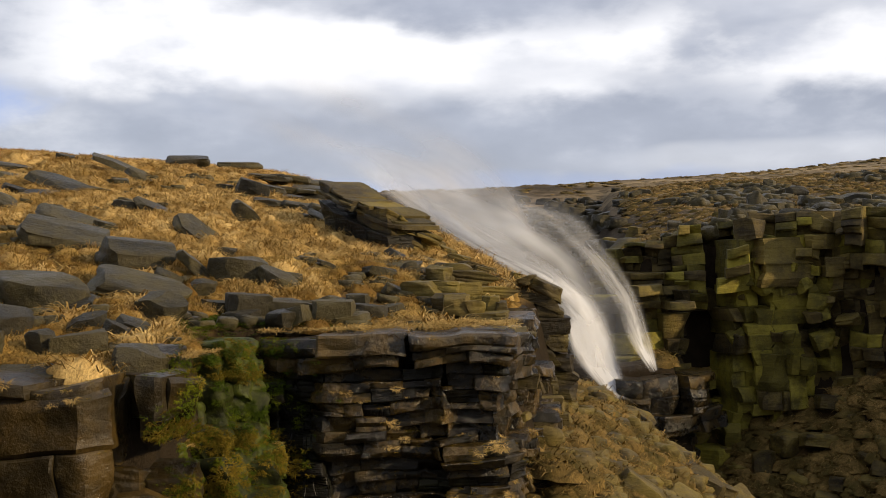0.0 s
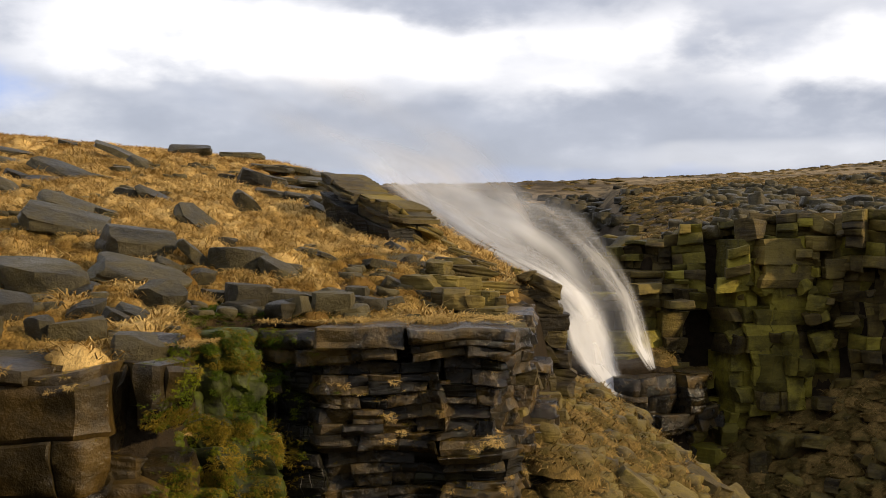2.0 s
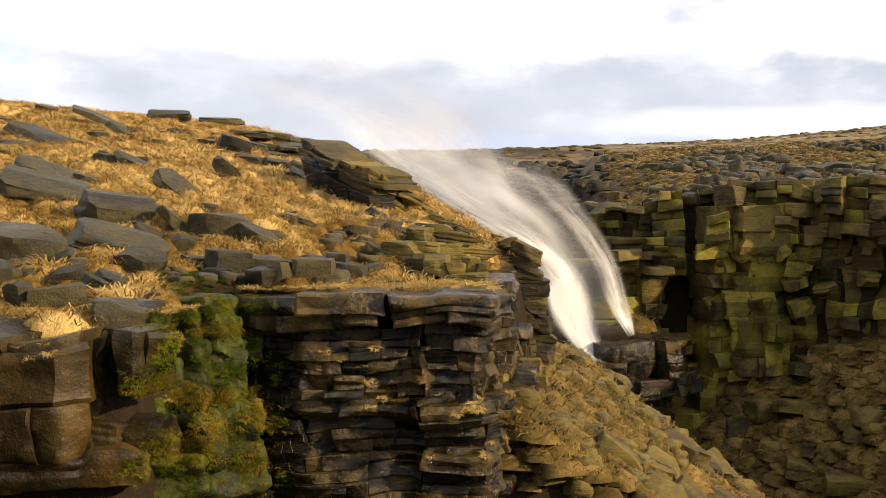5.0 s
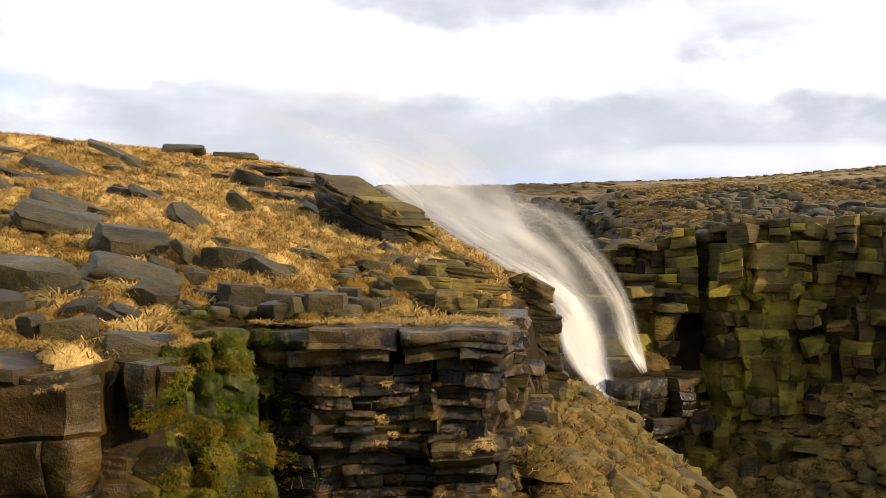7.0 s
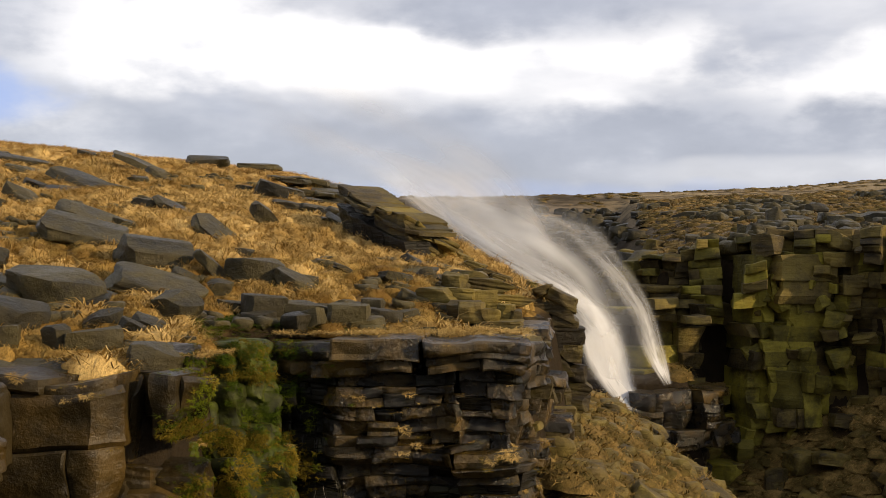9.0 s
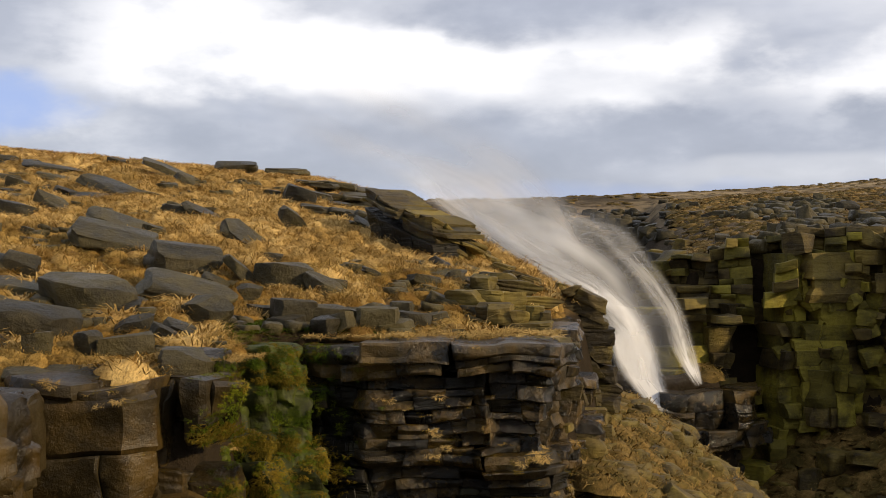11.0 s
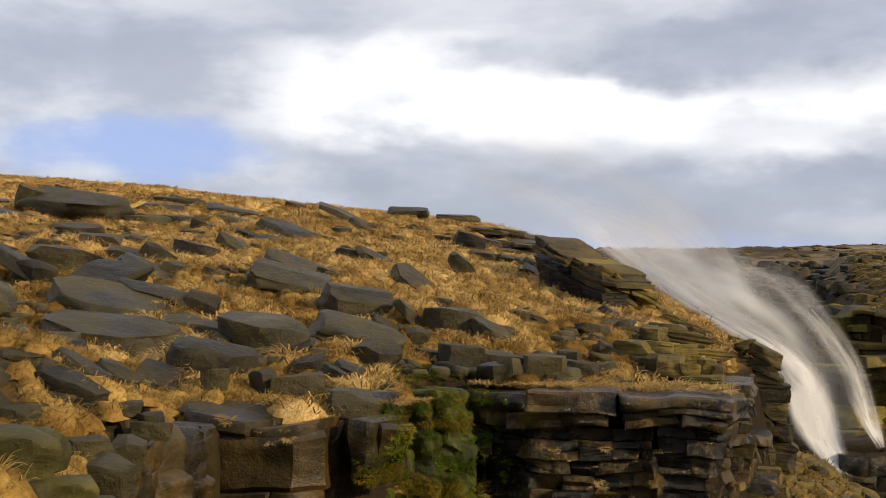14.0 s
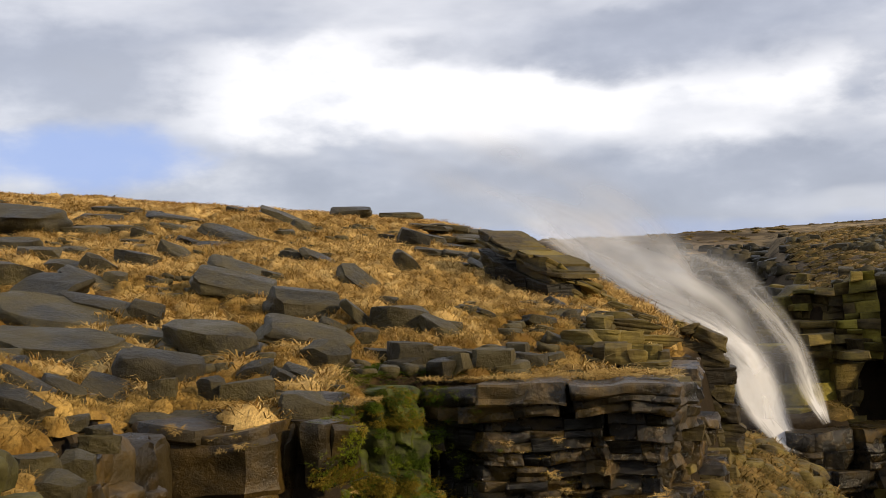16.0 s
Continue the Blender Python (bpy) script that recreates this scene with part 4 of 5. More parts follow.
piece(shoulder, ROUND_WET, "block", -6.05, 20.81, -1.16, 0.38, 0.82, 1.40, 6, -5, -2, 23)
piece(shoulder, ROUND_WET, "block", -7.34, 20.70, -2.63, 2.44, 2.20, 0.99, 2, 2, 1, 34)
piece(shoulder, ROUND_WET, "block", -6.01, 21.19, -2.25, 1.18, 1.18, 0.50, 6, 2, -1, 37)
piece(shoulder, ROUND_WET, "block", -5.29, 21.23, -2.41, 1.04, 0.86, 0.77, -1, -2, -2, 39)
piece(shoulder, ROUND_WET, "block", -5.74, 22.05, -0.25, 1.17, 0.90, 0.64, 1, -5, -2, 9)
piece(shoulder, ROUND_WET, "block", -7.69, 21.69, -0.31, 1.42, 1.39, 0.40, 0, 2, 1, 25)
piece(shoulder, ROUND_WET, "block", -5.76, 20.68, -2.74, 1.26, 0.96, 0.64, 1, 2, 1, 30)
piece(shoulder, ROUND_WET, "block", -7.57, 16.10, -0.75, 0.51, 0.67, 1.10, 4, -2, 2, 36)
piece(shoulder, ROUND_WET, "block", -7.71, 17.42, -0.90, 0.51, 0.77, 1.21, 2, -7, -2, 30)
piece(shoulder, ROUND_WET, "block", -7.47, 14.88, -0.63, 0.60, 0.60, 0.74, 1, 0, 2, 17)
piece(shoulder, ROUND_WET, "block", -8.08, 15.31, -0.33, 0.62, 0.48, 0.41, 6, 3, 1, 5)
piece(shoulder, ROUND_WET, "block", -7.45, 14.24, -0.61, 0.65, 0.51, 0.50, 6, 4, 1, 1)
piece(shoulder, ROUND_WET, "block", -7.63, 16.69, -1.40, 1.07, 1.06, 0.55, 1, -8, 1, 12)
piece(shoulder, ROUND_WET, "block", -7.44, 14.37, -1.00, 0.93, 0.76, 0.47, 1, -4, -3, 35)
piece(shoulder, ROUND_WET, "block", -8.11, 19.06, -0.59, 0.66, 0.69, 0.36, 2, 7, -2, 6)
piece(shoulder, ROUND_WET, "block", -7.61, 15.66, -0.29, 0.51, 0.38, 0.35, 3, -1, 1, 36)
piece(shoulder, ROUND_WET, "block", -7.91, 18.62, -1.47, 0.51, 0.61, 0.93, 0, -7, 2, 17)
piece(shoulder, ROUND_WET, "block", -8.83, 15.95, -0.13, 0.60, 0.58, 0.30, 5, -8, -1, 5)
piece(shoulder, ROUND_WET, "block", -7.50, 15.20, -1.08, 0.66, 0.65, 0.50, 1, 4, 3, 36)
piece(shoulder, ROUND_WET, "block", -7.64, 16.88, -0.76, 1.09, 0.87, 1.02, -2, -8, -3, 22)
piece(shoulder, ROUND_WET, "block", -7.60, 16.70, -1.62, 1.16, 1.10, 0.87, -1, 9, 1, 36)
piece(shoulder, ROUND_WET, "block", -8.14, 19.57, -1.79, 0.48, 1.13, 1.71, 0, -3, 1, 28)
piece(shoulder, ROUND_WET, "block", -7.60, 16.00, -0.27, 0.52, 0.48, 0.44, 3, -1, -1, 3)
piece(shoulder, ROUND_WET, "block", -8.10, 18.98, -0.58, 0.82, 0.72, 0.42, 2, -1, -0, 27)
piece(shoulder, ROUND_WET, "block", -7.47, 14.65, -0.86, 0.87, 0.73, 0.97, -1, -1, -2, 2)
piece(shoulder, ROUND_WET, "block", -8.10, 15.86, -0.18, 0.77, 0.59, 0.53, 6, -8, -1, 16)
piece(shoulder, ROUND_WET, "block", -7.35, 16.10, -0.59, 0.53, 0.69, 0.98, 2, -2, 3, 25)
piece(shoulder, ROUND_WET, "block", -7.49, 17.22, -0.78, 0.43, 0.76, 1.05, 3, 6, 0, 20)
piece(shoulder, ROUND_WET, "block", -7.34, 15.26, -0.50, 0.42, 0.57, 0.77, -1, 7, 2, 21)
piece(shoulder, ROUND_WET, "block", -7.73, 15.36, -0.40, 0.66, 0.78, 0.31, 6, -8, 3, 26)
piece(shoulder, ROUND_WET, "block", -7.27, 14.29, -0.59, 0.70, 0.81, 0.47, 5, 2, -3, 21)
piece(shoulder, ROUND_WET, "block", -7.23, 14.87, -0.84, 0.57, 0.58, 0.50, 1, -1, -3, 3)
piece(shoulder, ROUND_WET, "block", -7.26, 15.73, -0.99, 0.77, 0.93, 0.52, -0, -9, 3, 25)
piece(shoulder, ROUND_WET, "block", -7.30, 16.91, -1.19, 0.74, 0.72, 0.56, -0, -3, 1, 7)
piece(shoulder, ROUND_WET, "block", -7.89, 15.85, -0.22, 0.52, 0.57, 0.30, 3, 0, -1, 1)
piece(shoulder, ROUND_WET, "block", -7.65, 16.27, -0.17, 0.53, 0.63, 0.27, 5, -2, -3, 23)
piece(shoulder, ROUND_WET, "block", -7.84, 18.86, -1.15, 0.41, 0.88, 1.15, -1, 1, 1, 26)


# ---- wet cleft between shoulder and outcrop ----
cleft = crag("mossy_cleft", "wet cleft of moss-covered rock steps", "rock outcrop")
piece(cleft, MOSSED, "block", -5.00, 24.69, -0.37, 1.49, 1.37, 0.69, 2, -5, -0, 39)
piece(cleft, MOSSED, "block", -5.30, 24.12, -0.71, 1.06, 1.04, 0.81, -1, -4, 2, 3)
piece(cleft, MOSSED, "block", -4.69, 24.64, -0.88, 1.09, 0.88, 0.83, 1, -18, 2, 35)
piece(cleft, MOSSED, "block", -5.25, 24.14, -1.42, 1.20, 1.07, 0.95, 1, -8, 2, 38)
piece(cleft, MOSSED, "block", -4.58, 24.67, -1.61, 1.09, 0.94, 0.97, -1, 15, -2, 7)
piece(cleft, MOSSED, "block", -5.09, 23.40, -2.07, 1.16, 1.20, 0.78, 1, -0, 1, 32)
piece(cleft, MOSSED, "block", -4.48, 23.85, -2.20, 1.05, 0.89, 0.94, 1, -15, -0, 20)
piece(cleft, MOSSED, "block", -4.10, 23.68, -2.81, 1.05, 0.97, 0.80, -2, 20, -1, 29)
piece(cleft, MOSSED, "block", -4.75, 22.87, -2.71, 1.26, 0.95, 1.03, -2, -3, 2, 24)
piece(cleft, MOSSED, "block", -4.15, 23.26, -3.41, 1.40, 1.32, 0.91, -1, 16, -2, 8)
piece(cleft, MOSSED, "block", -5.11, 22.49, -3.35, 1.36, 1.18, 0.75, 0, 4, -1, 28)
piece(cleft, MOSSED, "block", -5.48, 23.60, -1.58, 0.78, 0.81, 0.80, 1, 2, 0, 11)
piece(cleft, MOSSED, "block", -5.72, 22.71, -2.18, 1.00, 1.03, 0.76, -0, -9, 1, 11)
piece(cleft, MOSSED, "block", -3.86, 23.94, -2.51, 0.66, 0.68, 0.68, 2, 12, 2, 30)

# ---- pale rocks at the near edge ----
boulder(-6.60, 11.46, 0.05, 0.55, 0.53, 0.56, 0, 8, 1, PALE, "pale lichened gritstone boulder at the edge of the drop", "boulders at the near edge")
boulder(-6.07, 11.17, -0.29, 0.59, 0.54, 0.35, -1, 0, 1, PALE, "pale lichened gritstone boulder at the edge of the drop", "boulders at the near edge")
boulder(-6.36, 10.91, -0.33, 0.44, 0.42, 0.40, 2, -0, 1, PALE, "pale lichened gritstone boulder at the edge of the drop", "boulders at the near edge")
boulder(-5.89, 11.38, -0.45, 0.35, 0.35, 0.24, 2, 9, 3, PALE, "pale lichened gritstone boulder at the edge of the drop", "boulders at the near edge")
boulder(-6.88, 10.99, 0.07, 1.38, 0.77, 0.62, 0, 5, 2, PALE, "pale lichened gritstone boulder at the edge of the drop", "boulders at the near edge")

# ---- small stones strewn between the boulders ----
r = random.Random(31)
made = 0
while made < 64:
    y = r.uniform(16, 60)
    x = r.uniform(-0.62 * y, 0.0)
    if float(inside(np.array(x), np.array(y), LEFT_RIM)) < 0.8 or float(ripple(np.array(x), np.array(y), 1.6)) < 0.15:
        continue
    w = r.uniform(0.35, 0.95)
    h = w * r.uniform(0.35, 0.7)
    boulder(x, y, at(x, y) + 0.2 * h, w, w * r.uniform(0.7, 1.0), h, r.uniform(-5, 25), r.uniform(0, 180), r.uniform(0, 18), BLOCKS if made % 3 else SLABS)
    made += 1

# ---- boulders stuck in the gorge slope ----
r = random.Random(41)
made = 0
while made < 32:
    x, y = r.uniform(2.0, 9.5), r.uniform(26.5, 44)
    u = float(inside(np.array(x), np.array(y), LEFT_RIM))
    if u > -0.6 or u < -6:
        continue
    w = r.uniform(0.5, 1.4)
    boulder(x, y, at(x, y) + 0.1 * w, w, w * 0.9, w * r.uniform(0.45, 0.75), r.uniform(15, 40), r.uniform(-40, 40), r.uniform(0, 20), PILE,
            "wet angular boulder lodged in the steep gorge slope", "boulders in the gorge slope")
    made += 1

# ---- far cliff across the gorge ----
far_cliff = crag("gorge_cliff", "tall jointed gritstone cliff with yellow-green lichen", "cliff", "structure")
CLIFF_LINE = [(8.6, 66.8), (9.9, 64.9), (12.2, 65.2), (12.7, 65.6), (14.2, 63.9), (17.1, 64.5), (17.4, 63.0), (20.1, 63.9), (20.6, 62.9), (23.6, 62.0), (24.4, 60.6), (28, 57.5), (31.5, 51)]


def cliff_stone(x, z, r):
    return ROCK_LICHEN if r.random() < (0.72 if 13.4 < x < 20.4 else 0.25 if x < 13.4 else 0.12) else ROCK_FAR


bedded_face(far_cliff, CLIFF_LINE, lambda x, y: at(x + 0.6, y + 2.6) - 1.0, lambda x, y: at(x, y - 2.5) - 0.8, (0.35, 2.2), (0.45, 1.9), 3.0, 11, cliff_stone,
            0.42, 0.35, 1.5, 0.05, 0.03, 0.6, 0.7, 0.0, 0.0, 0.4, (0.35, 1.9))
bedded_face(far_cliff, [(8.9, 67.6), (10.2, 65.7), (13.2, 65.9), (16.8, 65.2), (20.4, 64.3), (25.2, 61.2), (31.2, 53.6)], lambda x, y: at(x + 0.6, y + 1.8) + 0.5, lambda x, y: at(x + 0.6, y + 2.6) - 2.6,
            (0.3, 1.1), (0.7, 3.2), 2.6, 14, cliff_stone, 0.8, 0.4, 1.2, 0.12, 0.22, 0.6, 0.5, 0.0, 0.0, 0.4, (0.8, 3.2))
bedded_face(far_cliff, [(8.2, 70.0), (9.8, 67.9), (11.6, 66.9), (14.6, 66.4)], lambda x, y: 1.3 + 0.28 * (x - 9), lambda x, y: -2.0, (0.3, 0.9), (0.6, 2.0), 2.4, 16,
            cliff_stone, 0.6, 0.4, 1.2, 0.1, 0.3, 0.6, 0.5, 0.0, 0.0, 0.4, (0.8, 3.2))
# chips and broken corners wedged in the joints
r = random.Random(15)
for i in range(110):
    k = r.randrange(len(CLIFF_LINE) - 1)
    (ax, ay), (bx, by) = CLIFF_LINE[k], CLIFF_LINE[k + 1]
    u, w = r.random(), 0.4 + 0.9 * r.random() ** 1.7
    x, y = ax + (bx - ax) * u, ay + (by - ay) * u
    z = at(x, y - 2.5) + (at(x + 0.6, y + 2.2) - at(x, y - 2.5)) * r.random() ** 0.5
    piece(far_cliff, LICHENED if 13.4 < x < 20.4 and r.random() < 0.8 else FAR, "block", x, y - r.uniform(0.0, 0.5), z, w, w * r.uniform(0.8, 1.3), w * r.uniform(0.45, 1.2),
          r.uniform(-22, 22), r.uniform(-50, 50), r.uniform(-15, 15), i)
fall_wall = crag("fall_wall", "brown stained rock step under the waterfall lip", "cliff", "structure")
bedded_face(fall_wall, [(3.5, 59.8), (8.4, 59.2), (10.9, 59.0), (11.3, 59.6), (13.0, 61.0), (13.6, 63.5)], lambda x, y: -5.0, lambda x, y: -15.0, (0.3, 1.3), (0.6, 2.8), 2.4, 12,
            lambda x, z, r: ROCK_WET, 0.45, 0.4, 1.4, 0.05, 0.06, 0.4, 0.4)
low_cliff = crag("lower_ledges", "dark broken ledges below the grassy bench", "cliff", "structure")
bedded_face(low_cliff, [(12.5, 58.2), (14.5, 57.0), (17, 56.6), (19, 55.0), (22, 54.2), (27, 50)], lambda x, y: min(at(x, y) + 0.4, -9.2), lambda x, y: -15.5, (0.3, 1.4), (0.6, 2.6), 2.0, 13,
            lambda x, z, r: ROCK_FAR, 0.6, 0.4, 1.4, 0.08, 0.12, 0.4, 0.5)

# ---- boulders fallen on the stream bank and the bench ----
r = random.Random(52)
made = 0
while made < 38:
    bank = made < 20
    x, y = (r.uniform(5.0, 14.5), r.uniform(66, 84)) if bank else (r.uniform(12.5, 27), r.uniform(56.5, 63))
    if not bank and float(inside(np.array(x), np.array(y), RIGHT_RIM)) > -0.8:
        continue
    w = 0.7 + 1.3 * r.random() ** 1.5
    boulder(x, y, at(x, y) + 0.12 * w, w, w * r.uniform(0.7, 1.0), w * r.uniform(0.4, 0.8), r.uniform(-15, 20), r.uniform(0, 180), r.uniform(-5, 15), FAR,
            "dark gritstone boulder fallen on the stream bank" if bank else "fallen gritstone boulder on the grassy bench below the cliff", "fallen boulders in the gorge")
    made += 1

# ---- boulders strewn over the moor beyond the cliff ----
r = random.Random(77)
for i in range(48):
    y = 66.5 + 55 * r.random() ** 1.9
    x = y * r.uniform(0.12, 0.43)
    if x < 10.5 + 0.02 * (y - 66):
        continue
    w = 1.0 + 1.4 * r.random() ** 1.6
    h = w * r.uniform(0.35, 0.65)
    boulder(x, y, at(x, y) + h * 0.22, w, w * r.uniform(0.6, 0.9), h, r.uniform(-8, 12), r.uniform(0, 180), r.uniform(-5, 5), SLABS,
            "dark lichened boulder in the heather above the cliff" if w > 1.5 else "small dark boulder in the heather above the cliff",
            "boulders on the moor")

# ---- joined scatter ----
from mathutils.bvhtree import BVHTree

def joined(name, variants, places, mats, label, category):
    """One mesh out of many small pieces. variants: (verts, faces, slots); places: (n, matrix)."""
    vs, fs, ss, base = [], [], [], 0
    for n, m in places:
        v, f, slot = variants[n % len(variants)]
        m = np.array(m)
        vs.append(v @ m[:3, :3].T + m[:3, 3])
        fs.append(f + base)
        ss.append(slot)
        base += len(v)
    v, f = np.concatenate(vs), np.concatenate(fs)
    me = bpy.data.meshes.new(name)
    me.vertices.add(len(v))
    me.vertices.foreach_set("co", v.astype(np.float32).ravel())
    me.loops.add(f.size)
    me.loops.foreach_set("vertex_index", f.astype(np.int32).ravel())
    me.polygons.add(len(f))
    me.polygons.foreach_set("loop_start", np.arange(0, f.size, 3, dtype=np.int32))
    me.polygons.foreach_set("use_smooth", np.ones(len(f), bool))
    for mat in mats:
        me.materials.append(mat)
    me.polygons.foreach_set("material_index", np.concatenate(ss).astype(np.int32))
    me.update()
    me.validate()
    return tagged(new(name, me), label, category, kind="stuff")


def tussock(seed, blades, width, lean=0.3, tall=1.0, mound=True, bends=3, sides=8):
    """A thatched mound under short drooping, wind-combed blades; radius about 0.5."""
    r = random.Random(seed)
    v, f, slot = [], [], []
    if mound:
        for rad, z in ((0.56, -0.16), (0.46, 0.06), (0.24, 0.22)):
            for k in range(sides):
                a = k * math.tau / sides + r.uniform(-0.25, 0.25)
                q = rad * r.uniform(0.78, 1.16)
                v.append((q * math.cos(a) - lean * 0.3 * max(z, 0), q * math.sin(a), z * r.uniform(0.7, 1.3)))
        v.append((-lean * 0.1, 0, 0.26))
        for ring in range(2):
            for k in range(sides):
                a, b = ring * sides + k, ring * sides + (k + 1) % sides
                f += [(a, b, b + sides), (a, b + sides, a + sides)]
        f += [(2 * sides + k, 2 * sides + (k + 1) % sides, 3 * sides) for k in range(sides)]
        slot = [1] * len(f)
    for _ in range(blades):
        a, q = r.uniform(0, math.tau), 0.50 * r.random() ** 0.5
        p = Vector((q * math.cos(a), q * math.sin(a), 0.26 - 0.9 * q * q)) if mound else Vector((q * math.cos(a) * 0.5, q * math.sin(a) * 0.5, 0.05))
        b = a + r.gauss(0, 0.7)
        way = Vector((math.cos(b) * 0.8 - lean * r.uniform(0.3, 1.4), math.sin(b) * 0.8, r.uniform(0.1, 0.85) * tall)).normalized()
        side = Vector((-way.y, way.x, r.uniform(-0.4, 0.4))).normalized() * width * r.uniform(0.6, 1.4)
        step = r.uniform(0.2, 0.46) / bends
        n = len(v)
        v += [tuple(p + side), tuple(p - side)]
        for k in range(bends):
            p = p + way * step
            way = (way + Vector((math.cos(b) * 0.12 - lean * 0.35, math.sin(b) * 0.12, -0.75 * 3 / bends * r.uniform(0.5, 1.1)))).normalized()
            if k < bends - 1:
                v += [tuple(p + side * 0.8), tuple(p - side * 0.8)]
                f += [(n, n + 1, n + 3), (n, n + 3, n + 2)]
                n += 2
            else:
                v.append(tuple(p))
                f.append((n, n + 1, n + 2))
    slot += [0] * (len(f) - len(slot))
    return np.array(v), np.array(f), np.array(slot)


def scatter(seed, count, x0, x1, y0, y1, keep, size, flat=(0.7, 1.1), sink=0.04, clear=0.85, steep=0.55):
    """Places on the land, thinned by keep(x, y), upright but for a little tilt."""
    g = np.random.default_rng(seed)
    x, y = g.uniform(x0, x1, count), g.uniform(y0, y1, count)
    k = keep(x, y, g.random(count))
    x, y = x[k], y[k]
    free = np.ones(len(x), bool)
    for bx, by, rx, ry in FOOTPRINTS:
        free &= ((x - bx) / rx) ** 2 + ((y - by) / ry) ** 2 > clear
    slant = np.hypot(land(x + 0.35, y) - land(x - 0.35, y), land(x, y + 0.35) - land(x, y - 0.35)) / 0.7
    free &= slant < steep
    x, y = x[free], y[free]
    z = land(x, y)
    out = []
    for i in range(len(x)):
        s = g.uniform(*size)
        m = pose(x[i], y[i], z[i] - sink * s, g.uniform(-8, 8), g.uniform(-4, 10), g.uniform(-50, 50)) @ Matrix.Diagonal((s, s * g.uniform(0.8, 1.2), s * g.uniform(*flat), 1))
        out.append((int(g.integers(0, 1000)), m))
    return out


def in_left(x, y):
    return inside(x, y, LEFT_RIM)


def clump(x, y):
    return ripple(x, y, 1.6)


TUFTS = [tussock(200 + i, 92, 0.0075, 0.3, 1.0, True, 2) for i in range(8)]
MIDDLE = [tussock(215 + i, 60, 0.0095, 0.3, 1.0, True, 2) for i in range(7)]
COARSE = [tussock(230 + i, 26, 0.014, 0.3, 0.8, True, 2, 7) for i in range(6)]
SHORT = [tussock(255 + i, 26, 0.014, 0.3, 0.9, True, 2, 6) for i in range(6)]
SPARSE = [tussock(245 + i, 9, 0.03, 0.3, 0.6, True, 2, 5) for i in range(6)]
boggy = lambda x, y: np.hypot((x + 5.1) / 1.0, (y - 26.0) / 2.3) < 1
near = lambda x, y, q: ~boggy(x, y) & (in_left(x, y) > 0.45 - 0.6 * (y < 23)) & (x > -0.68 * y - 2) & (y > 9.5) & ~((np.hypot(x + 4.3, (y - 23.4) * 0.6) < 1.3))
joined("tussock_grass", TUFTS, scatter(1, 3400, -25, 4, 9, 35, near, (0.4, 0.95), (0.7, 1.3), steep=0.95), (RUSSET, RUSSET_THATCH), "russet and straw tussock grass combed by the wind", "grass")
edge_zone = lambda x, y, q: ~boggy(x, y) & (in_left(x, y) > -0.9) & (in_left(x, y) < 6.0) & (x > -0.62 * y - 1)
joined("edge_grass", TUFTS, scatter(16, 1500, -14, -4.4, 11, 24.5, edge_zone, (0.3, 0.6), (0.8, 1.2), clear=0.7, steep=6.0), (RUSSET, RUSSET_THATCH), "matted straw grass along the edge of the drop", "grass")
joined("hillside_grass", MIDDLE, scatter(6, 3900, -36, 4, 35, 52, near, (0.45, 1.1), (0.7, 1.3)), (GOLD, THATCH), "golden tussock grass over the stony hillside", "grass")
joined("crest_grass", COARSE, scatter(2, 4200, -56, 1, 52, 84, near, (0.6, 1.3), (0.5, 0.8)), (STRAW, THATCH), "pale straw-coloured grass along the hill crest", "grass")
BIG = [tussock(270 + i, 130, 0.009, 0.35, 0.9, True, 2) for i in range(4)]
joined("big_tussocks", BIG, scatter(7, 900, -34, 3, 14, 60, near, (0.8, 1.5), (0.7, 1.15)), (GOLD, THATCH), "large shaggy mounds of golden tussock grass", "grass")
slope = lambda x, y, q: (in_left(x, y) < 0.3) & (in_left(x, y) > -9) & (q < 0.9)
joined("talus_grass", SHORT, scatter(3, 3900, 1.5, 14, 25, 48, slope, (0.6, 1.25), (0.6, 1.0), steep=3.5), (TALUS_GRASS, TALUS_THATCH), "coarse brown grass on the steep gorge slope", "grass")
bench = lambda x, y, q: (inside(x, y, RIGHT_RIM) < -0.6) & (inside(x, y, RIGHT_RIM) > -9)
joined("bench_grass", SHORT, scatter(4, 3600, 11, 33, 44, 66, bench, (0.9, 1.8), (0.5, 0.8), steep=1.4), (TALUS_GRASS, TALUS_THATCH), "brown grass on the bench under the cliff", "grass")
moor = lambda x, y, q: (inside(x, y, RIGHT_RIM) > 0.6) & (x < 0.46 * y)
joined("moor_grass", SPARSE, scatter(5, 6500, 2, 62, 63, 135, moor, (0.6, 1.4), (0.4, 0.8)), (MOOR_GRASS, TALUS_THATCH), "brown and grey grass and heather on the far moor", "grass")

upland = lambda x, y, q: (in_left(x, y) < -3) & (x > -0.3 * y) & (x < 0.5 * y) & ((inside(x, y, RIGHT_RIM) < 0.6) | (y > 130))
joined("upland_grass", SPARSE, scatter(8, 4500, -50, 110, 72, 250, upland, (0.6, 1.5), (0.3, 0.5)), (MOOR_GRASS, TALUS_THATCH), "heather and bleached grass on the distant upland", "grass")

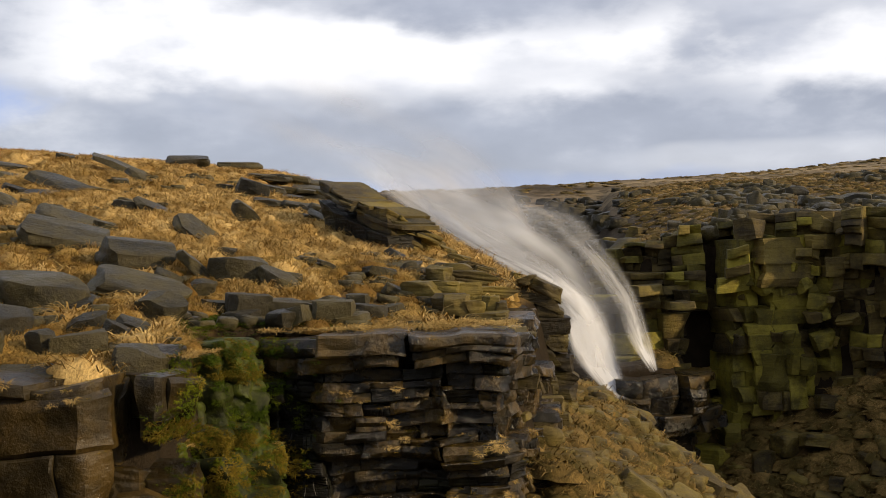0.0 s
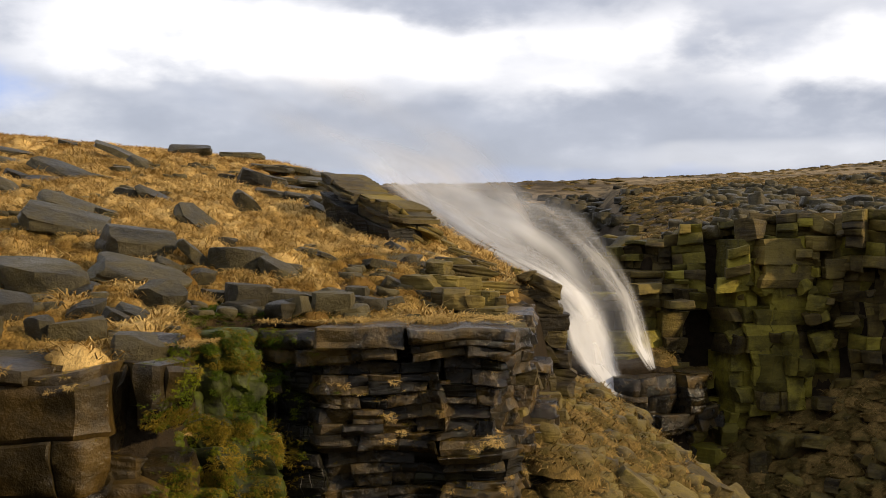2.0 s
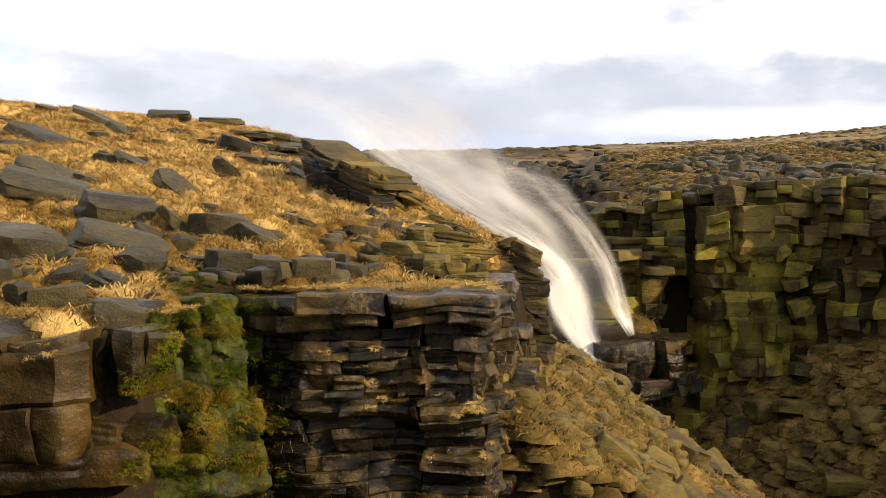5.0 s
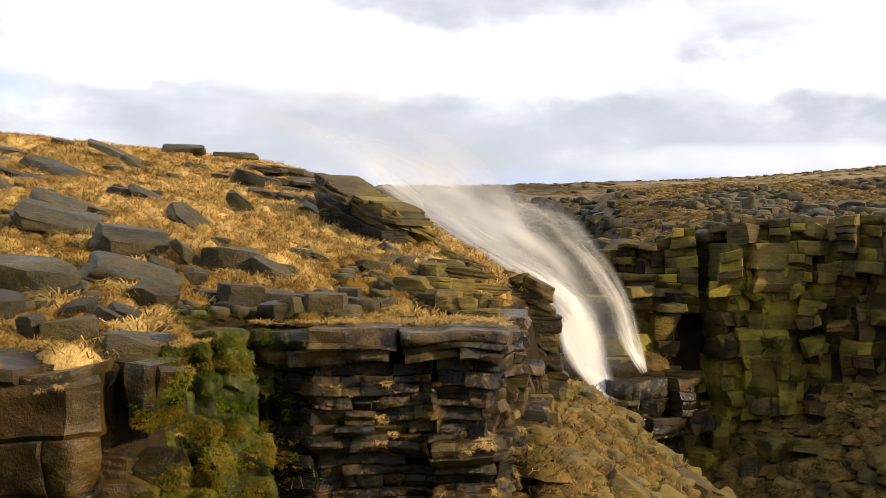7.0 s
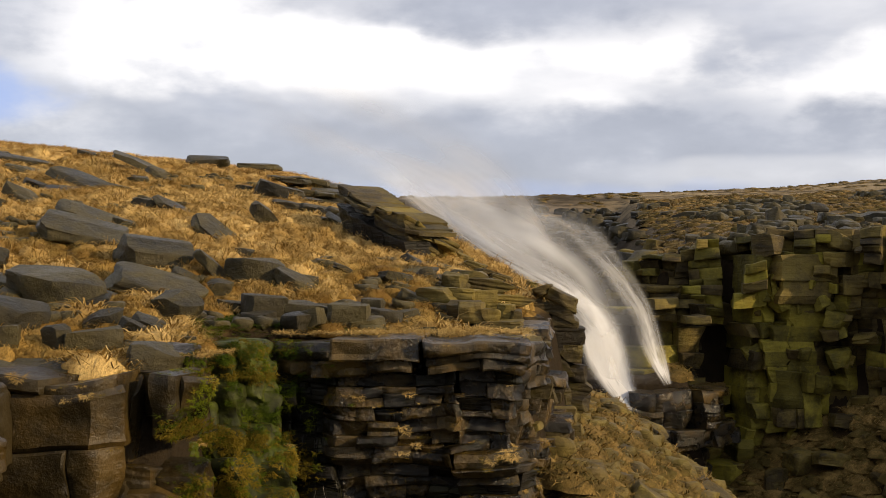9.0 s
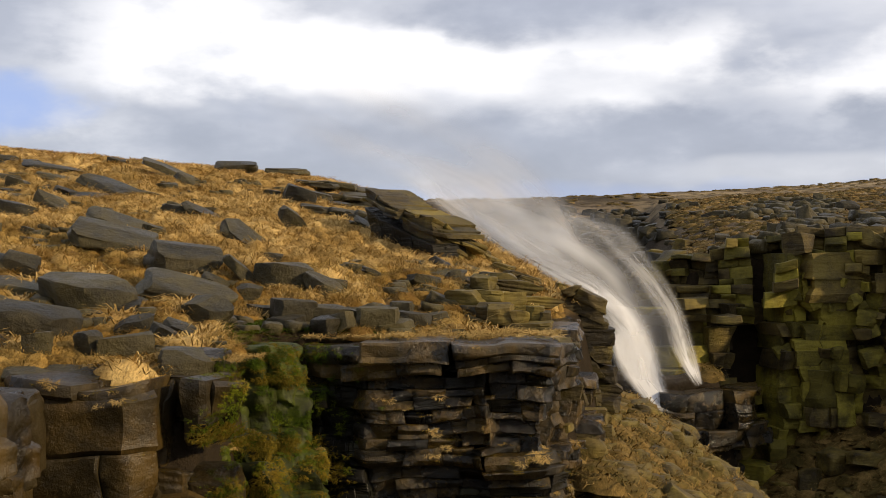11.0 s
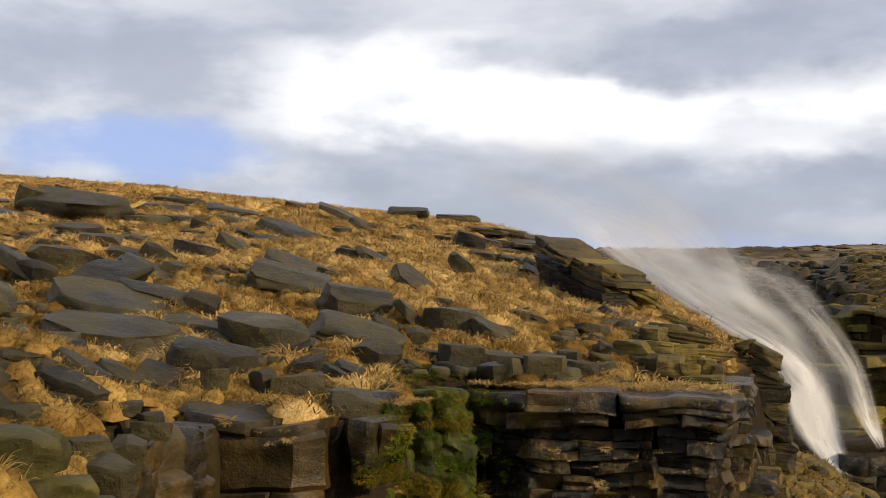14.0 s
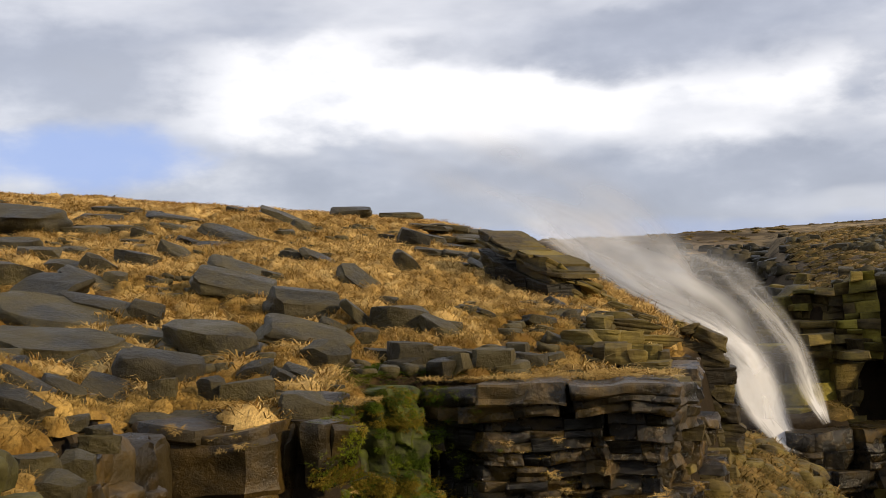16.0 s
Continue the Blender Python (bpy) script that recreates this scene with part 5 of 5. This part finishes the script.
# moss in the wet cleft
HANGING = [tussock(280 + i, 60, 0.012, 0.1, 0.8, False, 2) for i in range(5)]
MOSSY = [tussock(260 + i, 26, 0.022, 0.0, 0.9, False, 2) for i in range(4)]
g = np.random.default_rng(9)
steps, corners, rings = [ob for thing in (cleft, outcrop, shoulder) for ob in thing.children], [], []
for ob in steps:
    base = len(corners)
    corners += [ob.matrix_basis @ v.co for v in ob.data.vertices]
    rings += [[base + i for i in p.vertices] for p in ob.data.polygons]
wall = BVHTree.FromPolygons(corners, rings)


def cushions(seed, patches, size, gap=0.02, level=-1.0):
    """Tufts that grow on the cleft's steps, thickest in the middle of each patch: x, z, spread, drop, count."""
    g = np.random.default_rng(seed)
    out = []
    for cx, cz, wide, drop, count in patches:
        for i in range(count):
            x, z = cx + g.normal(0, wide), cz + g.normal(0, drop)
            spot, normal, _, _ = wall.ray_cast(Vector((x * 0.86, 18.0, 1.7 + (z - 1.7) * 0.8)), Vector((x * 0.14, 5.0, (z - 1.7) * 0.2)).normalized())
            if spot is None or normal.z < level or noise.noise(spot * 2.3) + 0.5 * noise.noise(spot * 6.0) < gap:
                continue
            s = g.uniform(*size)
            lift = Vector((0, 0, 1)).slerp(normal, 0.55) if normal.z > -0.9 else normal
            m = Matrix.Translation(spot - normal * 0.02) @ lift.to_track_quat("Z", "Y").to_matrix().to_4x4() @ Matrix.Rotation(g.uniform(0, 6.28), 4, "Z")
            out.append((i, m @ Matrix.Diagonal((s, s, s * g.uniform(0.6, 1.1), 1))))
    return out


green = [(-4.45, 0.15, 0.42, 0.22, 600), (-4.7, -0.35, 0.4, 0.3, 600), (-4.1, -0.3, 0.4, 0.3, 450), (-4.5, -1.0, 0.35, 0.35, 500), (-4.0, -1.3, 0.4, 0.4, 500),
         (-4.7, -1.7, 0.4, 0.35, 500), (-4.2, -2.2, 0.5, 0.3, 700), (-4.6, -2.8, 0.5, 0.4, 550),  (-4.9, -3.3, 0.5, 0.3, 500), (-3.6, -0.9, 0.35, 0.5, 350), (-5.3, -0.3, 0.3, 0.2, 160), (-5.5, -1.8, 0.3, 0.3, 120), (-3.5, -2.4, 0.3, 0.6, 250)]
places = cushions(9, green, (0.10, 0.26))
for i in range(3000):
    x, y = (g.normal(-3.4, 1.0), g.uniform(25.4, 29.5)) if i % 3 else (g.normal(-5.1, 0.55), g.normal(26.0, 1.2))
    s = g.uniform(0.12, 0.3)
    places.append((i, pose(x, y, at(x, y) + 0.03, g.uniform(-10, 20), g.uniform(-20, 20), g.uniform(0, 360)) @ Matrix.Diagonal((s, s, s * 0.7, 1))))
joined("moss_cushions", MOSSY, places, (MOSS, MOSS), "bright green wet moss in the cleft", "moss")
ochre = [(-4.5, 0.0, 0.5, 0.3, 260), (-4.3, -0.62, 0.35, 0.07, 260), (-4.6, -1.95, 0.18, 0.12, 160), (-4.2, -1.9, 0.3, 0.1, 200), (-3.45, -2.4, 0.2, 0.22, 200), (-4.4, -2.6, 0.2, 0.25, 160),
         (-5.2, -1.75, 0.3, 0.12, 220), (-4.9, -2.9, 0.25, 0.2, 160), (-3.6, -3.2, 0.25, 0.3, 140)]
ledges = [(-1.0, -0.8, 2.2, 0.3, 420), (-0.8, -2.2, 1.8, 0.9, 1300), (0.9, -2.2, 0.6, 1.0, 900), (-6.5, -0.6, 0.9, 0.25, 300), (-6.0, -2.3, 0.9, 0.4, 400)]
joined("ochre_moss", MOSSY, cushions(10, ochre, (0.14, 0.32), -0.3) + cushions(17, ledges, (0.08, 0.2), -0.1, 0.45), (OCHRE_MOSS, OCHRE_MOSS), "ochre and yellow moss tufts over the wet steps", "moss")

# ledge grass on the outcrop and shoulder
places = []
for i in range(260):
    k = g.random()
    if k < 0.55:
        x, y, z = g.uniform(-4.2, 1.4), g.uniform(25.6, 27.5), 0.02
    elif k < 0.9:
        x, y, z = g.uniform(-9.6, -4.6), g.uniform(21.4, 22.6), -0.12
    else:
        x, y, z = g.uniform(-9.4, -5.2), g.uniform(21.8, 23.0), -0.1
    s = g.uniform(0.3, 0.65)
    places.append((i, pose(x, y, z, g.uniform(-10, 20), g.uniform(-8, 8), g.uniform(-60, 60)) @ Matrix.Diagonal((s, s, s, 1))))
joined("ledge_grass", HANGING, places + cushions(18, [(0.0, -1.6, 1.8, 0.9, 500), (1.3, -2.2, 0.3, 0.9, 500), (-6.6, -0.5, 1.0, 0.4, 300), (-5.2, -1.7, 0.4, 0.2, 60)], (0.18, 0.42), 0.1, 0.5), (GOLD, THATCH), "tufts of pale grass rooted on the rock ledges", "grass")


# rubble
def pebble(seed):
    r = random.Random(seed)
    bm = bmesh.new()
    bmesh.ops.create_cube(bm, size=1.0)
    bmesh.ops.subdivide_edges(bm, edges=bm.edges[:], cuts=2, use_grid_fill=True)
    off = Vector((seed * 3.1, 7.7, 1.3))
    for q in bm.verts:
        p = q.co / (sum(abs(c * 2) ** 9 for c in q.co) ** (1 / 9))
        q.co = p + noise.noise_vector(p * 1.7 + off) * 0.26
    bmesh.ops.triangulate(bm, faces=bm.faces[:])
    bm.verts.index_update()
    out = np.array([q.co[:] for q in bm.verts]), np.array([[c.index for c in f.verts] for f in bm.faces]), np.zeros(len(bm.faces))
    bm.free()
    return out


STONES = [pebble(300 + i) for i in range(8)]
stony = lambda x, y, q: (in_left(x, y) > 0.3) & (x > -0.62 * y - 2) & (y > 14) & (clump(x, y) > 0.0)
joined("slope_stones", STONES, scatter(11, 2500, -34, 3, 14, 56, stony, (0.22, 0.6), (0.4, 0.7), -0.12, 0.4), (ROCK,), "small grey stones half buried in the grass", "stones")
joined("talus_stones", STONES, scatter(12, 800, 1.2, 14, 25.2, 46, slope, (0.25, 0.9), (0.5, 0.8), -0.05, steep=4), (ROCK_FAR,), "angular scree on the steep gorge slope", "stones")
joined("moor_stones", STONES, scatter(13, 1500, 4, 56, 64, 120, lambda x, y, q: moor(x, y, q) & (clump(x * 0.5, y * 0.3) > -0.1), (0.5, 1.5), (0.4, 0.8), -0.08), (ROCK,), "dark stones scattered over the far moor", "stones")
joined("valley_stones", STONES, scatter(19, 700, -8, 24, 64, 130, upland, (0.5, 1.7), (0.4, 0.8), -0.08), (ROCK,), "dark stones along the stream above the fall", "stones")
joined("bench_stones", STONES, scatter(14, 170, 11, 33, 48, 66, bench, (0.4, 1.3), (0.4, 0.7), -0.08, steep=1.6), (ROCK_FAR,), "fallen stones on the bench under the cliff", "stones")

# ---- waterfall blown back up by the wind ----
def spray_material(name, scale, low, high, strength, detail=6):
    m = bpy.data.materials.new(name)
    m.use_nodes = True
    n, l = m.node_tree.nodes, m.node_tree.links
    n.clear()
    uv = n.new("ShaderNodeUVMap")
    mp = n.new("ShaderNodeMapping")
    mp.inputs["Scale"].default_value = scale
    l.new(uv.outputs[0], mp.inputs[0])
    info = n.new("ShaderNodeObjectInfo")
    l.new(info.outputs["Location"], mp.inputs["Location"])
    t = n.new("ShaderNodeTexNoise")
    t.inputs["Scale"].default_value, t.inputs["Detail"].default_value, t.inputs["Roughness"].default_value = 1.0, detail, 0.55
    t.inputs["Distortion"].default_value = 0.25
    l.new(mp.outputs[0], t.inputs[0])
    r = n.new("ShaderNodeMapRange")
    r.interpolation_type = "SMOOTHSTEP"
    l.new(t.outputs["Fac"], r.inputs[0])
    r.inputs[1].default_value, r.inputs[2].default_value = low, high
    d = n.new("ShaderNodeAttribute")
    d.attribute_name = "thickness"
    k = n.new("ShaderNodeMath")
    k.operation = "MULTIPLY"
    l.new(r.outputs[0], k.inputs[0]), l.new(d.outputs["Fac"], k.inputs[1])
    k2 = n.new("ShaderNodeMath")
    k2.operation, k2.use_clamp = "MULTIPLY", True
    l.new(k.outputs[0], k2.inputs[0])
    k2.inputs[1].default_value = strength
    clear, white, thin = n.new("ShaderNodeBsdfTransparent"), n.new("ShaderNodeBsdfDiffuse"), n.new("ShaderNodeBsdfTranslucent")
    white.inputs[0].default_value = thin.inputs[0].default_value = (0.93, 0.93, 0.94, 1)
    both, mix, out = n.new("ShaderNodeMixShader"), n.new("ShaderNodeMixShader"), n.new("ShaderNodeOutputMaterial")
    both.inputs[0].default_value = 0.5
    l.new(white.outputs[0], both.inputs[1]), l.new(thin.outputs[0], both.inputs[2])
    l.new(k2.outputs[0], mix.inputs[0]), l.new(clear.outputs[0], mix.inputs[1]), l.new(both.outputs[0], mix.inputs[2])
    l.new(mix.outputs[0], out.inputs[0])
    return m


WATER = spray_material("falling_water", (4.5, 1.7, 1), 0.20, 0.66, 2.6)
MIST = spray_material("blown_spray", (1.9, 0.7, 1), 0.16, 0.86, 1.5, 3)


def ribbon(name, parent, left, right, density, mat, seed, along=60, across=18, wave=0.5):
    """A billowing sheet between two edge lines; it thins towards its edges and its far end."""
    r = random.Random(seed)
    off = Vector((r.uniform(-90, 90), r.uniform(-90, 90), 0))

    def point(line, k):
        k = k * (len(line) - 1)
        i = min(int(k), len(line) - 2)
        pts = [Vector(line[max(0, min(len(line) - 1, i + j))]) for j in (-1, 0, 1, 2)]
        u = k - i
        a, b, c, d = pts
        return 0.5 * ((2 * b) + (c - a) * u + (2 * a - 5 * b + 4 * c - d) * u * u + (3 * b - a - 3 * c + d) * u ** 3)

    vs, dens, uvs, fs = [], [], [], []
    for i in range(along + 1):
        s = i / along
        a, b = point(left, s), point(right, s)
        for j in range(across + 1):
            w = j / across
            p = a.lerp(b, w)
            sway = noise.noise_vector(Vector((s * 3, w * 2, seed)) + off)
            p = p + Vector((sway.x * wave * s, sway.y * wave * (0.4 + 2 * s), sway.z * wave * s))
            vs.append(p)
            edge = (1 - (2 * w - 1) ** 2) ** 1.8 * (0.75 + 0.5 * noise.noise(Vector((w * 5, s * 6, seed))))
            dens.append(edge * np.interp(s, *density))
            uvs.append((w + off.x, s * 3 + off.y))
    for i in range(along):
        for j in range(across):
            a = i * (across + 1) + j
            fs.append((a, a + 1, a + across + 2, a + across + 1))
    me = bpy.data.meshes.new(name)
    me.from_pydata(vs, [], fs)
    layer = me.uv_layers.new(name="UVMap")
    for lo in me.loops:
        layer.data[lo.index].uv = uvs[lo.vertex_index]
    at_ = me.attributes.new("thickness", "FLOAT", "POINT")
    at_.data.foreach_set("value", dens)
    me.polygons.foreach_set("use_smooth", [True] * len(fs))
    me.materials.append(mat)
    ob = new(name, me)
    ob.parent = parent
    return ob


fall = tagged(new("waterfall"), "white waterfall blown upwards as spray by strong wind", "waterfall")
FALL_L = [(7.7, 57.9, -5.8), (6.2, 59.1, -3.9), (5.6, 59.6, -2.2), (4.0, 60.2, -0.1), (1.0, 62, 1.6), (-2.2, 66, 3.8), (-5.4, 70, 6.4)]
FALL_M = [(8.93, 58.10, -5.93), (8.72, 59.93, -4.08), (8.09, 61.07, -1.68), (6.31, 62.30, 0.46), (2.92, 64.73, 2.64), (-0.63, 69.37, 5.38), (-4.44, 74.00, 8.57)]
FALL_R = [(10.49, 58.70, -4.55), (10.57, 61.18, -2.92), (10.03, 62.67, -0.60), (8.81, 64.35, 1.91), (7.11, 66.83, 4.18), (3.93, 70.92, 5.30), (1.76, 75.00, 6.99)]
FALL_S = [(9.9, 58.1, -4.6), (9.0, 59.4, -3.0), (8.5, 59.8, -1.2), (7.0, 60.4, 0.9), (4.8, 62, 3.0), (2.4, 65, 4.6), (0.2, 68, 6.0)]
LEFT_EDGE = [(6.09, 59.30, -4.79), (5.76, 59.18, -3.17), (5.33, 59.27, -1.36), (3.34, 59.35, 0.32), (0.39, 61.63, 2.29), (-2.92, 65.32, 4.53), (-7.29, 69.00, 7.05)]
ribbon("water_sheet", fall, FALL_L, FALL_M, ((0, 0.1, 0.25, 0.5, 0.8, 1), (0.1, 1.3, 1.3, 0.5, 0.12, 0)), WATER, 1, wave=0.45)
ribbon("water_sheet", fall, FALL_S, FALL_R, ((0, 0.07, 0.14, 0.4, 0.7, 1), (0.15, 0.9, 0.45, 0.25, 0.12, 0)), WATER, 3, wave=0.4)
ribbon("spray_veil", fall, LEFT_EDGE, FALL_R, ((0, 0.08, 0.3, 0.55, 0.8, 1), (0, 0.3, 0.35, 0.5, 0.5, 0)), MIST, 10, 60, 24, 0.9)
ribbon("spray_veil", fall, LEFT_EDGE, FALL_M, ((0, 0.06, 0.3, 0.6, 0.85, 1), (0, 0.7, 0.75, 0.75, 0.75, 0)), MIST, 20, 60, 24, 0.9)
DRIFT_L = [(3.4, 61.5, 0.3), (0.4, 64, 2.3), (-3.0, 68, 4.4), (-7.5, 72, 6.6), (-13, 77, 8.6), (-20, 82, 10.5)]
DRIFT_R = [(6.66, 64.00, 1.39), (4.92, 68.40, 4.80), (2.40, 74.30, 8.58), (-2.23, 80.20, 12.62), (-7.92, 87.10, 16.74), (-14.90, 94.00, 20.39)]
ribbon("drifting_mist", fall, DRIFT_L, DRIFT_R, ((0, 0.15, 0.4, 0.7, 1), (0, 0.9, 1.0, 0.6, 0)), MIST, 30, 60, 24, 1.6)
